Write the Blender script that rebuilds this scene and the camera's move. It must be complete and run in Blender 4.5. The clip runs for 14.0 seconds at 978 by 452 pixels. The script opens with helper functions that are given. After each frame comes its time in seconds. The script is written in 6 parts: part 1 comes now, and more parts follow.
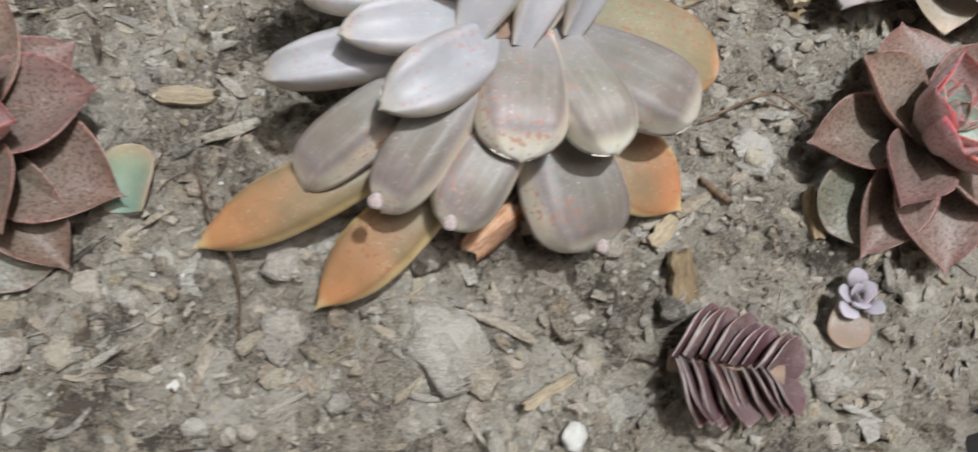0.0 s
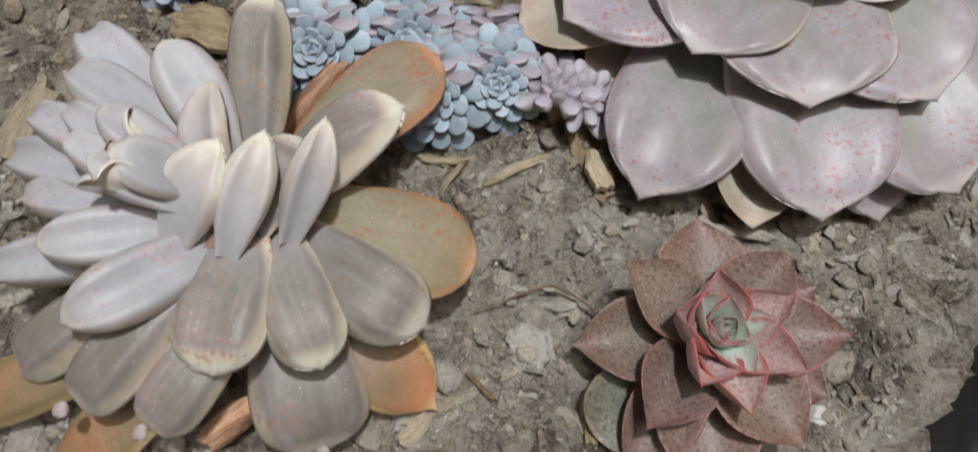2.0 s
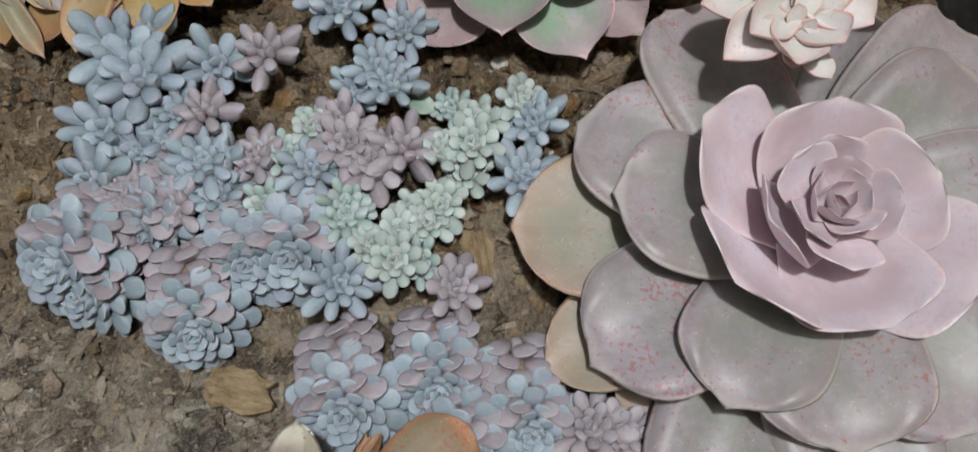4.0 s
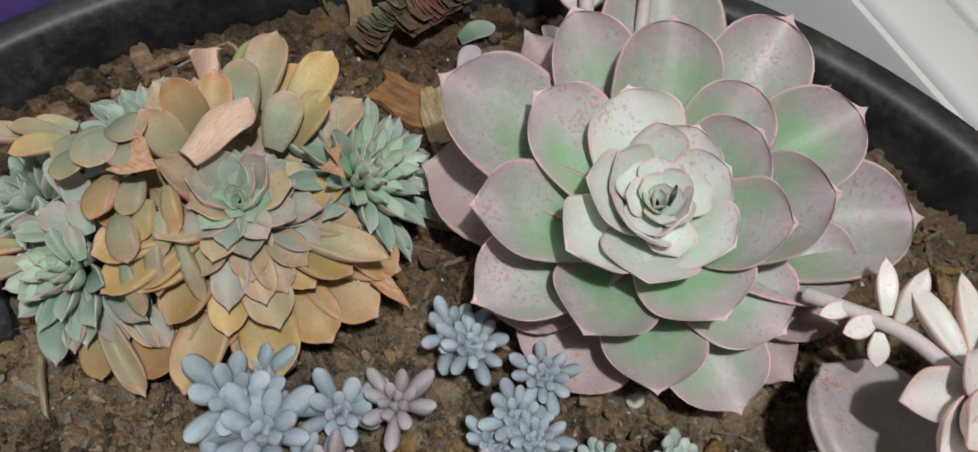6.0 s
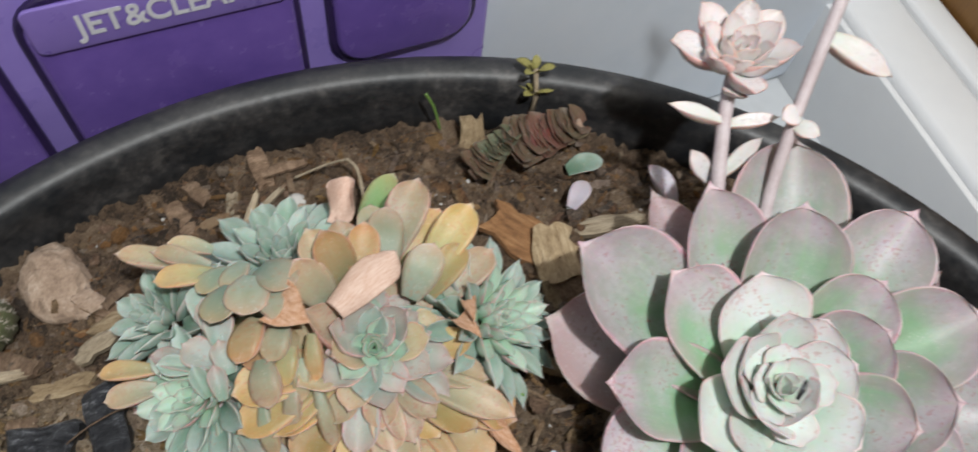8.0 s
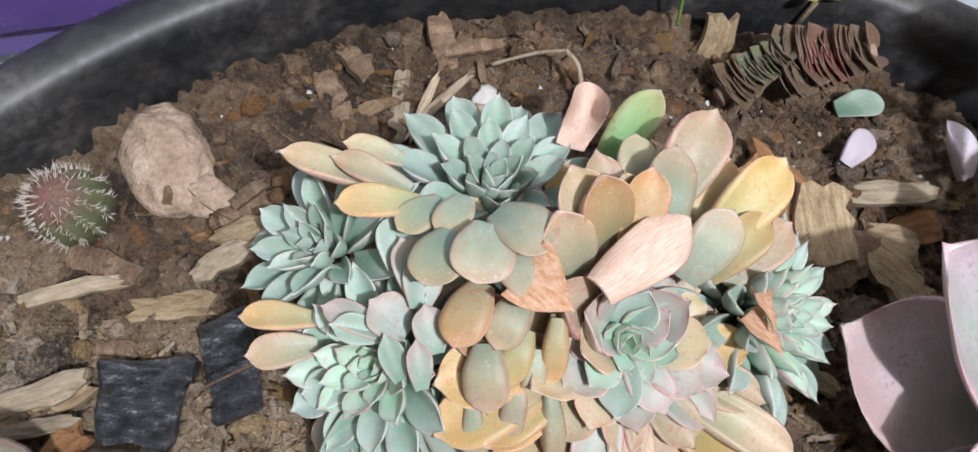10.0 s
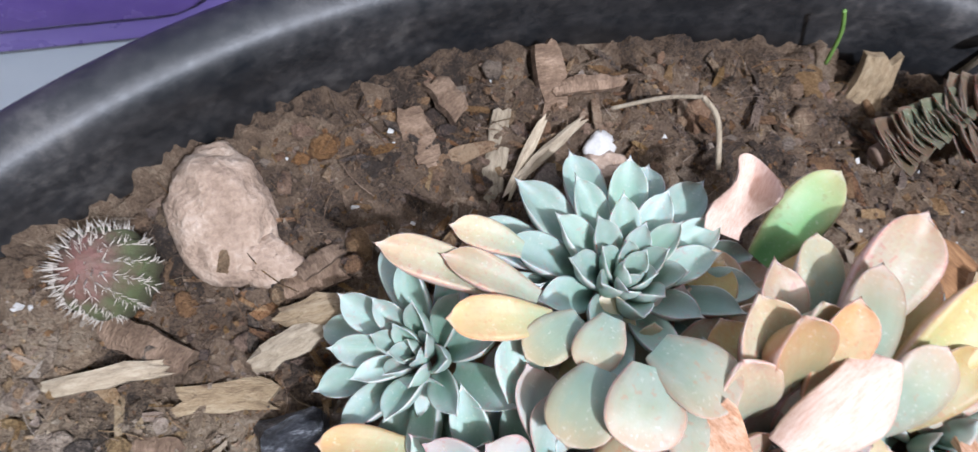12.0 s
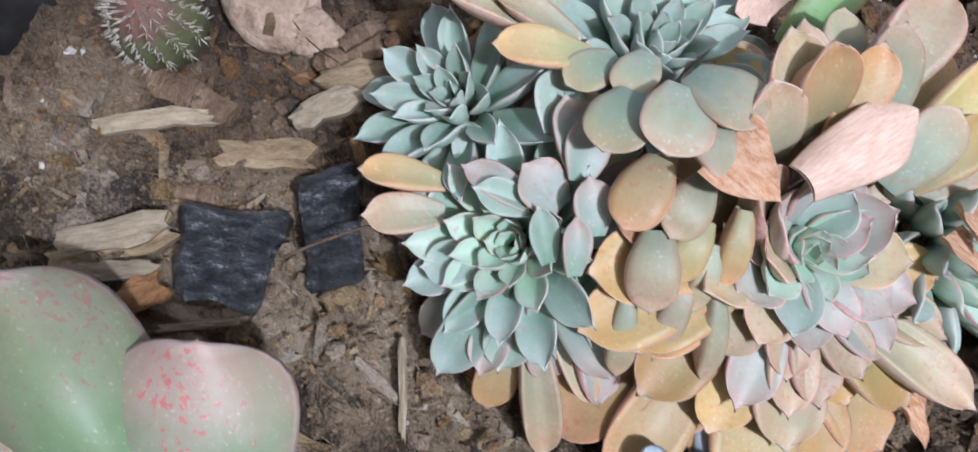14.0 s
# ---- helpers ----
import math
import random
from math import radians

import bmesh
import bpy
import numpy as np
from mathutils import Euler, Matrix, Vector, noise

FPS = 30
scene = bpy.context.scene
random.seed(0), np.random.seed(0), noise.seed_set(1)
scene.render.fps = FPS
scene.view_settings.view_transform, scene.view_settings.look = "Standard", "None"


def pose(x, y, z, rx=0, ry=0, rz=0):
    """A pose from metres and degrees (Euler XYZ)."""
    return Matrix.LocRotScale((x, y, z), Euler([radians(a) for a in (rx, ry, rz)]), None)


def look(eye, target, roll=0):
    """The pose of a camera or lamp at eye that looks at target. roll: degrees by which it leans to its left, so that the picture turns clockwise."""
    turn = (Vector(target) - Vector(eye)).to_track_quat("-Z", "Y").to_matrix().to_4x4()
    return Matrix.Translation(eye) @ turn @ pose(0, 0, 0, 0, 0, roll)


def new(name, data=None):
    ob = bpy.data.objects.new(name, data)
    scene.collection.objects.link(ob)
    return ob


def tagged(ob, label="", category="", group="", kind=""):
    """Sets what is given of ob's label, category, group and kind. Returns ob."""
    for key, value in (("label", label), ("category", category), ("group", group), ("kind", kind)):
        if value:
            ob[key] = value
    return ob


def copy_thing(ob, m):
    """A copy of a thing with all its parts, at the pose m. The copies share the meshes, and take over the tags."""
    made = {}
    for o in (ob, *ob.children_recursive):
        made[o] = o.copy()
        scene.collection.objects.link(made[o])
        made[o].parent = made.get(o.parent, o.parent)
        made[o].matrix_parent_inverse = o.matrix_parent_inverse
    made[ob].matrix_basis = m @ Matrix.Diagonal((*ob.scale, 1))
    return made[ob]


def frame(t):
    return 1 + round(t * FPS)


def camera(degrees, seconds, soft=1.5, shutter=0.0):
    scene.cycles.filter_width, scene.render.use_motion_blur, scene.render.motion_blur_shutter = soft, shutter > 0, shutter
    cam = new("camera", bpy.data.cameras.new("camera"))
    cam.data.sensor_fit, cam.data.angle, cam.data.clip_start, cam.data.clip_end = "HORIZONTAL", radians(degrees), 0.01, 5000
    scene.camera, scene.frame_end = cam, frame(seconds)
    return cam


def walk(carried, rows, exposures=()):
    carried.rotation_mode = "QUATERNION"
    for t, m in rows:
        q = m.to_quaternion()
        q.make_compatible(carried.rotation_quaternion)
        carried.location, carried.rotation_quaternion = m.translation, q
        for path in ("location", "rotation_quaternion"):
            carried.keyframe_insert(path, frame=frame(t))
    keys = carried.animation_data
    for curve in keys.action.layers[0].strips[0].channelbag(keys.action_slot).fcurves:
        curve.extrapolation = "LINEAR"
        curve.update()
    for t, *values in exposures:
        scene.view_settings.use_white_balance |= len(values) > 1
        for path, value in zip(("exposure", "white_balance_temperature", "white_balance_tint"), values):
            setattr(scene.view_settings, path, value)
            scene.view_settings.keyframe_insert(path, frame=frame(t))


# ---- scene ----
cam = camera(62.0, 14.0, shutter=0.3)
PATH = [
    (0, (0.00480, -0.21663, 0.20858), (0.04117, -0.13978, -0.07912), 27.66),
    (0.5, (0.04867, -0.21057, 0.20836), (0.07090, -0.12919, -0.07953), 20.78),
    (1, (0.06717, -0.20187, 0.21453), (0.08146, -0.11784, -0.07310), 16.51),
    (1.5, (0.08384, -0.18874, 0.22206), (0.09426, -0.10021, -0.06439), 13.39),
    (2, (0.08655, -0.17383, 0.22367), (0.09289, -0.08166, -0.06175), 10.15),
    (2.5, (0.09296, -0.11846, 0.23432), (0.08371, -0.04761, -0.05705), -4.94),
    (2.7, (0.08734, -0.09567, 0.24368), (0.07694, -0.02775, -0.04835), -8.94),
    (4.8, (0.08019, -0.07578, 0.26072), (0.07853, 0.05675, -0.00842), 0.19),
    (5, (0.07090, -0.05937, 0.26470), (0.07274, 0.07908, -0.00144), 0.99),
    (5.5, (0.04040, -0.02795, 0.26622), (0.04547, 0.11532, 0.00269), 1.78),
    (6, (0.02391, -0.01357, 0.26605), (0.02931, 0.13164, 0.00359), 2.48),
    (6.5, (0.01126, 0.00680, 0.29139), (0.02096, 0.15404, 0.03018), 4.50),
    (7, (0.00203, 0.03265, 0.30025), (0.01280, 0.17995, 0.03913), 5.76),
    (7.5, (-0.00074, 0.03803, 0.31341), (0.01009, 0.18669, 0.05306), 6.67),
    (8, (-0.02831, 0.02532, 0.29492), (-0.01714, 0.17336, 0.03423), 9.57),
    (8.5, (-0.08494, 0.04306, 0.26104), (-0.07108, 0.17491, -0.00808), 16.94),
    (8.7, (-0.10253, 0.05186, 0.24682), (-0.08573, 0.17440, -0.02650), 20.17),
    (10.8, (-0.10143, 0.07711, 0.22077), (-0.08113, 0.17834, -0.06091), 25.44),
    (11, (-0.10001, 0.07943, 0.22135), (-0.07922, 0.17978, -0.06060), 25.73),
    (11.5, (-0.09969, 0.08389, 0.21801), (-0.07848, 0.18134, -0.06492), 26.23),
    (12, (-0.13339, 0.10836, 0.19009), (-0.11226, 0.19468, -0.09644), 30.50),
    (12.5, (-0.12712, 0.11441, 0.17486), (-0.10311, 0.19060, -0.11431), 36.69),
    (13, (-0.12735, 0.10042, 0.17502), (-0.10272, 0.17327, -0.11496), 38.05),
    (13.5, (-0.13575, 0.07898, 0.18350), (-0.11076, 0.14972, -0.10696), 39.15),
    (14, (-0.12795, 0.06272, 0.18636), (-0.10051, 0.13866, -0.10257), 40.01),
]
# seconds, stops, kelvin, tint: the phone's automatic exposure and white balance
EXPOSURES = [(0, 0.45, 6290, 8), (1.5, 0.18, 6490, 7), (2.7, -0.17, 6390, 8), (4.8, -0.36, 6750, 7), (6.5, -0.28, 6800, 8), (7.5, -0.25, 6650, 9), (8.5, 0.36, 6490, 9), (10.8, 0.56, 6170, 16), (11.5, 0.6, 6170, 17), (12, 0.9, 5780, 15), (12.5, 1.01, 5750, 16), (13, 0.74, 5750, 16), (13.5, 0.52, 5750, 17), (14, 0.44, 5750, 16)]
walk(cam, [(t, look(eye, target, roll)) for t, eye, target, roll in PATH], EXPOSURES)

# ---- light: a phone torch close by, and an unseen ceiling lamp added as soft fill ----
world = bpy.data.worlds.new("room_air")
scene.world = world
world.use_nodes = True
world.node_tree.nodes["Background"].inputs[0].default_value = (0.80, 0.88, 1.0, 1)
world.node_tree.nodes["Background"].inputs[1].default_value = 0.78


def lamp(name, kind, m, energy, size, colour):
    data = bpy.data.lights.new(name, kind)
    data.energy, data.color = energy, colour
    if kind == "AREA":
        data.shape, data.size = "DISK", size
    else:
        data.shadow_soft_size = size
    ob = new(name, data)
    ob.matrix_world = m
    return ob


TORCH = (0.13, -0.09, 0.80)
lamp("torch_light", "POINT", pose(*TORCH), 23.5, 0.016, (0.95, 0.98, 1.0))
lamp("ceiling_light", "AREA", pose(0.3, -0.4, 2.35), 14.0, 0.6, (1.0, 0.96, 0.90))

# ---- materials ----


class Nodes:
    """Short-hand for building one node material."""

    def __init__(self, name, rough=0.5):
        self.mat = bpy.data.materials.new(name)
        self.mat.use_nodes = True
        self.t, self.c = self.mat.node_tree, None
        self.b = self.t.nodes["Principled BSDF"]
        self.b.inputs["Roughness"].default_value = rough

    def node(self, kind, **inputs):
        n = self.t.nodes.new(kind)
        for k, v in inputs.items():
            self.link(v, n.inputs[int(k[1:]) if k[0] == "i" and k[1:].isdigit() else k.replace("_", " ")])
        return n

    def link(self, v, socket):
        if isinstance(v, bpy.types.NodeSocket):
            self.t.links.new(v, socket)
        else:
            socket.default_value = v

    def math(self, op, a, b=0.0, clamp=False):
        n = self.node("ShaderNodeMath", i0=a, i1=b)
        n.operation, n.use_clamp = op, clamp
        return n.outputs[0]

    def noise(self, scale, detail=4.0, rough=0.55, vec=None, distort=0.0):
        n = self.node("ShaderNodeTexNoise", Scale=scale, Detail=detail, Roughness=rough, Distortion=distort)
        if vec is None:
            vec = self.coord("Object")
        self.link(vec, n.inputs["Vector"])
        return n.outputs[0]

    def coord(self, which):
        if self.c is None:
            self.c = self.t.nodes.new("ShaderNodeTexCoord")
        return self.c.outputs[which]

    def place(self):
        return self.node("ShaderNodeNewGeometry").outputs["Position"]

    def random(self):
        return self.node("ShaderNodeObjectInfo").outputs["Random"]

    def ramp(self, fac, *stops):
        n = self.node("ShaderNodeValToRGB", i0=fac)
        e = n.color_ramp.elements
        while len(e) < len(stops):
            e.new(0.5)
        for el, (p, c) in zip(e, stops):
            el.position, el.color = p, (*c, 1) if len(c) == 3 else c
        return n.outputs[0]

    def step(self, v, lo, hi):
        n = self.node("ShaderNodeMapRange", i0=v, i1=lo, i2=hi)
        n.interpolation_type = "SMOOTHSTEP"
        return n.outputs[0]

    def mix(self, fac, a, b, how="MIX"):
        n = self.t.nodes.new("ShaderNodeMix")
        n.data_type, n.blend_type = "RGBA", how
        self.link(fac, n.inputs[0])
        self.link((*a, 1) if isinstance(a, tuple) else a, n.inputs[6])
        self.link((*b, 1) if isinstance(b, tuple) else b, n.inputs[7])
        return n.outputs[2]

    def bump(self, height, strength=0.3, distance=0.001):
        n = self.node("ShaderNodeBump", Height=height, Strength=strength, Distance=distance)
        self.link(n.outputs[0], self.b.inputs["Normal"])

    def base(self, colour):
        self.link((*colour, 1) if isinstance(colour, tuple) else colour, self.b.inputs["Base Color"])
        return self


def leaf_material(name, root, mid, tip, edge, edge_width=0.12, edge_amount=0.8, bloom=(0.75, 0.76, 0.8), bloom_amount=0.25,
                  spots=(0.18, 0.07, 0.05), spot_amount=0.3, rough=0.5, vary=0.25, speckle=0.0, lip=0.3, flush=0.35, mottle=0.4, tint=None):
    """A fleshy leaf: colour runs from root to tip, a tinted margin, a powdery bloom rubbed off in places, small brown scars."""
    n, mottle = Nodes(name, rough), mottle * 0.6
    uv = n.node("ShaderNodeSeparateXYZ", i0=n.coord("UV"))
    u, v = uv.outputs[0], uv.outputs[1]
    rnd = n.random()
    shift = n.node("ShaderNodeCombineXYZ", i0=n.math("MULTIPLY", rnd, 31.0), i1=n.math("MULTIPLY", rnd, 17.0), i2=rnd)
    seat = n.node("ShaderNodeVectorMath", i0=n.place(), i1=shift.outputs[0]).outputs[0]
    big = n.noise(60, 3, 0.5, seat)
    fine = n.noise(420, 4, 0.6, seat)
    along = n.math("ADD", v, n.math("MULTIPLY", n.math("SUBTRACT", big, 0.5), 0.9))
    col = n.ramp(along, (0.0, root), (0.5, mid), (0.95, tip))
    across = n.math("ABSOLUTE", n.math("SUBTRACT", n.math("MULTIPLY", u, 2.0), 1.0))
    rim = n.math("MAXIMUM", across, n.math("MULTIPLY", n.math("SUBTRACT", v, 0.55), 2.22))
    rim = n.math("ADD", rim, n.math("MULTIPLY", n.math("SUBTRACT", big, 0.5), 0.25))
    margin = n.math("MULTIPLY", n.step(rim, 1.0 - edge_width * 2, 1.0 - edge_width * 0.3), edge_amount)
    soft = n.noise(170, 5, 0.65, seat)
    blush = n.math("MULTIPLY", n.step(n.math("ADD", rim, n.math("MULTIPLY", n.math("SUBTRACT", soft, 0.5), 0.5)), 0.35, 1.0), flush)
    col = n.mix(blush, col, tint or edge)
    rub = n.math("MULTIPLY", n.step(n.math("ADD", n.math("MULTIPLY", big, 0.7), n.math("MULTIPLY", fine, 0.3)), 0.42, 0.62), bloom_amount)
    col = n.mix(rub, col, bloom)
    col = n.mix(margin, col, edge)
    pale = n.math("MULTIPLY", n.step(n.math("MAXIMUM", across, n.math("SUBTRACT", n.math("MULTIPLY", v, 1.0), 0.0)), 0.93, 0.99), lip)
    col = n.mix(pale, col, (0.72, 0.66, 0.62))
    if speckle:
        dots = n.step(n.noise(1100, 2, 0.6, seat), 0.50, 0.60)
        col = n.mix(n.math("MULTIPLY", dots, speckle), col, spots)
    scar = n.noise(700, 2, 0.5, seat)
    scar = n.math("MULTIPLY", n.step(n.math("ADD", n.math("MULTIPLY", scar, 0.6), n.math("MULTIPLY", big, 0.4)), 0.585, 0.63), spot_amount * 0.8)
    col = n.mix(scar, col, spots)
    dust = n.math("MULTIPLY", n.math("MULTIPLY", n.step(n.noise(1300, 2, 0.5, seat), 0.60, 0.70), n.step(soft, 0.42, 0.62)), 0.30)
    col = n.mix(dust, col, (0.62, 0.58, 0.52))
    lines = n.node("ShaderNodeCombineXYZ", i0=n.math("MULTIPLY", u, 13.0), i1=n.math("MULTIPLY", v, 1.3), i2=n.math("MULTIPLY", rnd, 40.0))
    streak = n.noise(1.0, 4, 0.6, lines.outputs[0])
    col = n.mix(n.math("MULTIPLY", n.step(streak, 0.50, 0.72), 0.22), col, root)
    point = n.math("MULTIPLY", n.step(n.math("SUBTRACT", v, n.math("MULTIPLY", across, 0.12)), 0.93, 1.0), edge_amount)
    col = n.mix(point, col, tuple(c * 0.85 for c in edge))
    bright = n.math("ADD", 1.0 - vary / 2 - mottle * 0.5, n.math("ADD", n.math("MULTIPLY", rnd, vary), n.math("MULTIPLY", n.math("ADD", n.math("MULTIPLY", soft, 0.6), n.math("MULTIPLY", streak, 0.4)), mottle)))
    hsv = n.node("ShaderNodeHueSaturation", Color=col, Value=bright)
    n.link(n.math("ADD", 0.485, n.math("MULTIPLY", n.math("FRACT", n.math("MULTIPLY", rnd, 7.3)), 0.03)), hsv.inputs["Hue"])
    n.base(hsv.outputs[0])
    n.link(n.math("ADD", rough - 0.12, n.math("MULTIPLY", soft, 0.24)), n.b.inputs["Roughness"])
    n.b.inputs["Specular IOR Level"].default_value = 0.38
    n.b.inputs["Subsurface Weight"].default_value = 0.14
    n.b.inputs["Subsurface Scale"].default_value = 0.003
    n.bump(n.math("ADD", n.math("MULTIPLY", soft, 0.75), n.math("MULTIPLY", fine, 0.25)), 0.20, 0.0010)
    return n.mat


def plain_material(name, colours, scale=80.0, rough=0.6, bump=0.4, distance=0.001, metal=0.0, stretch=None, vary=0.0, space="Object", detail=6.0):
    """A surface whose colour wanders through the given colours by noise at two scales."""
    n = Nodes(name, rough)
    vec = n.place() if space == "Place" else n.coord(space)
    if stretch:
        vec = n.node("ShaderNodeVectorMath", i0=vec, i1=stretch)
        vec.operation = "MULTIPLY"
        vec = vec.outputs[0]
    a, b = n.noise(scale, detail, 0.6, vec), n.noise(scale * 7, 4, 0.6, vec)
    f = n.math("ADD", n.math("MULTIPLY", a, 0.65), n.math("MULTIPLY", b, 0.35))
    stops = [(0.33 + 0.34 * i / max(1, len(colours) - 1), c) for i, c in enumerate(colours)]
    col = n.ramp(f, *stops)
    if vary:
        hsv = n.node("ShaderNodeHueSaturation", Color=col, Value=n.math("ADD", 1 - vary / 2, n.math("MULTIPLY", n.random(), vary)))
        col = hsv.outputs[0]
    n.base(col)
    n.link(n.math("ADD", rough - 0.12, n.math("MULTIPLY", b, 0.24)), n.b.inputs["Roughness"])
    n.b.inputs["Metallic"].default_value = metal
    n.bump(f, bump, distance)
    return n.mat


GREEN_ROSE = leaf_material("green_rose_leaf", (0.17, 0.42, 0.17), (0.245, 0.385, 0.255), (0.385, 0.335, 0.36), (0.62, 0.32, 0.38), 0.05, 0.85, (0.53, 0.53, 0.56), 0.32, (0.34, 0.10, 0.10), 0.5, rough=0.42, flush=0.45, mottle=0.8, lip=0.35, tint=(0.47, 0.31, 0.37))
GREEN_HEART = leaf_material("green_heart_leaf", (0.48, 0.63, 0.50), (0.57, 0.67, 0.59), (0.65, 0.64, 0.65), (0.74, 0.47, 0.49), 0.055, 0.75, (0.72, 0.74, 0.77), 0.40, (0.48, 0.18, 0.16), 0.5, rough=0.42, flush=0.24, mottle=0.55, lip=0.35)
PINK_ROSE = leaf_material("pink_rose_leaf", (0.245, 0.265, 0.22), (0.25, 0.245, 0.225), (0.275, 0.24, 0.25), (0.48, 0.37, 0.41), 0.04, 0.65, (0.385, 0.36, 0.415), 0.42, (0.34, 0.11, 0.09), 0.75, rough=0.42, flush=0.40, mottle=1.0, lip=0.5, tint=(0.34, 0.255, 0.29))
PINK_HEART = leaf_material("pink_heart_leaf", (0.50, 0.38, 0.41), (0.55, 0.44, 0.48), (0.59, 0.49, 0.55), (0.70, 0.56, 0.60), 0.05, 0.6, (0.66, 0.60, 0.68), 0.5, (0.50, 0.16, 0.13), 0.22, rough=0.42, mottle=0.4)
GREY_ROSE = leaf_material("grey_rose_leaf", (0.28, 0.26, 0.27), (0.175, 0.158, 0.130), (0.19, 0.145, 0.115), (0.62, 0.53, 0.42), 0.13, 0.95, (0.30, 0.275, 0.29), 0.32, (0.36, 0.14, 0.08), 0.7, flush=0.35, mottle=1.2, tint=(0.29, 0.25, 0.275), lip=0.5)
GREY_HEART = leaf_material("grey_heart_leaf", (0.30, 0.30, 0.30), (0.345, 0.335, 0.36), (0.385, 0.365, 0.385), (0.56, 0.49, 0.41), 0.08, 0.85, (0.43, 0.42, 0.46), 0.45, (0.45, 0.18, 0.12), 0.45, flush=0.2, mottle=0.7)
AMBER = leaf_material("amber_leaf", (0.17, 0.15, 0.095), (0.235, 0.16, 0.085), (0.48, 0.21, 0.08), (0.66, 0.50, 0.22), 0.11, 0.9, (0.38, 0.29, 0.22), 0.18, (0.26, 0.07, 0.04), 0.5, flush=0.10, mottle=0.8)
YELLOW = leaf_material("yellow_leaf", (0.20, 0.24, 0.12), (0.35, 0.28, 0.115), (0.45, 0.29, 0.105), (0.52, 0.235, 0.105), 0.06, 0.65, (0.44, 0.37, 0.26), 0.3, (0.42, 0.15, 0.07), 0.5, vary=0.45, flush=0.22, mottle=0.9, lip=0.4, speckle=0.14)
TEAL = leaf_material("teal_leaf", (0.16, 0.27, 0.195), (0.22, 0.32, 0.255), (0.285, 0.365, 0.31), (0.44, 0.48, 0.44), 0.035, 0.75, (0.37, 0.43, 0.405), 0.38, (0.44, 0.18, 0.16), 0.3, mottle=0.6, lip=0.45, vary=0.3)
TEAL_PINK = leaf_material("teal_pink_leaf", (0.21, 0.315, 0.25), (0.29, 0.335, 0.29), (0.38, 0.32, 0.275), (0.47, 0.225, 0.21), 0.06, 0.75, (0.41, 0.42, 0.42), 0.35, (0.44, 0.10, 0.10), 0.4, vary=0.3, flush=0.2, mottle=0.7)
RED_ROSE = leaf_material("red_rose_leaf", (0.175, 0.15, 0.115), (0.18, 0.13, 0.105), (0.19, 0.11, 0.09), (0.26, 0.085, 0.07), 0.05, 0.7, (0.27, 0.21, 0.185), 0.35, (0.07, 0.035, 0.03), 0.3, speckle=0.6, lip=0.15, flush=0.14, mottle=0.6)
RED_HEART = leaf_material("red_heart_leaf", (0.20, 0.38, 0.25), (0.36, 0.46, 0.38), (0.48, 0.42, 0.40), (0.46, 0.06, 0.07), 0.06, 0.85, (0.62, 0.62, 0.60), 0.45, (0.30, 0.05, 0.06), 0.5, speckle=0.3, lip=0.05, flush=0.08)
SEDUM = leaf_material("sedum_leaf", (0.155, 0.195, 0.22), (0.25, 0.31, 0.37), (0.31, 0.37, 0.445), (0.35, 0.41, 0.47), 0.05, 0.2, (0.45, 0.50, 0.575), 0.4, spot_amount=0.1, rough=0.6, vary=0.35, lip=0.1)
SEDUM_LILAC = leaf_material("sedum_lilac_leaf", (0.22, 0.18, 0.19), (0.31, 0.265, 0.295), (0.345, 0.31, 0.355), (0.38, 0.34, 0.39), 0.05, 0.2, (0.46, 0.44, 0.50), 0.35, spot_amount=0.1, rough=0.6, vary=0.35, lip=0.1)
SEDUM_GREEN = leaf_material("sedum_green_leaf", (0.18, 0.26, 0.22), (0.28, 0.37, 0.35), (0.38, 0.46, 0.46), (0.42, 0.49, 0.49), 0.05, 0.2, (0.52, 0.58, 0.60), 0.4, spot_amount=0.1, rough=0.6, vary=0.35, lip=0.1)
PALE_FLOWER = leaf_material("pale_stalk_leaf", (0.58, 0.60, 0.55), (0.64, 0.62, 0.60), (0.66, 0.57, 0.56), (0.72, 0.34, 0.28), 0.06, 0.75, (0.74, 0.72, 0.75), 0.45, spot_amount=0.25, rough=0.42, flush=0.15, mottle=0.5)
FRESH_GREEN = leaf_material("fresh_green_leaf", (0.12, 0.30, 0.10), (0.18, 0.36, 0.14), (0.30, 0.36, 0.14), (0.40, 0.28, 0.12), 0.06, 0.5, (0.34, 0.44, 0.30), 0.2, (0.2, 0.1, 0.04), 0.3, rough=0.5)
GREEN_RED = leaf_material("green_red_leaf", (0.12, 0.23, 0.11), (0.17, 0.255, 0.14), (0.22, 0.225, 0.14), (0.28, 0.14, 0.11), 0.05, 0.6, (0.28, 0.31, 0.25), 0.25, (0.34, 0.10, 0.09), 0.6, flush=0.10, mottle=0.9)
GREEN_FLUSH = leaf_material("green_flushed_leaf", (0.15, 0.25, 0.15), (0.22, 0.27, 0.18), (0.34, 0.235, 0.19), (0.40, 0.19, 0.17), 0.05, 0.6, (0.36, 0.34, 0.30), 0.3, (0.50, 0.10, 0.12), 0.9, flush=0.15, mottle=0.9)
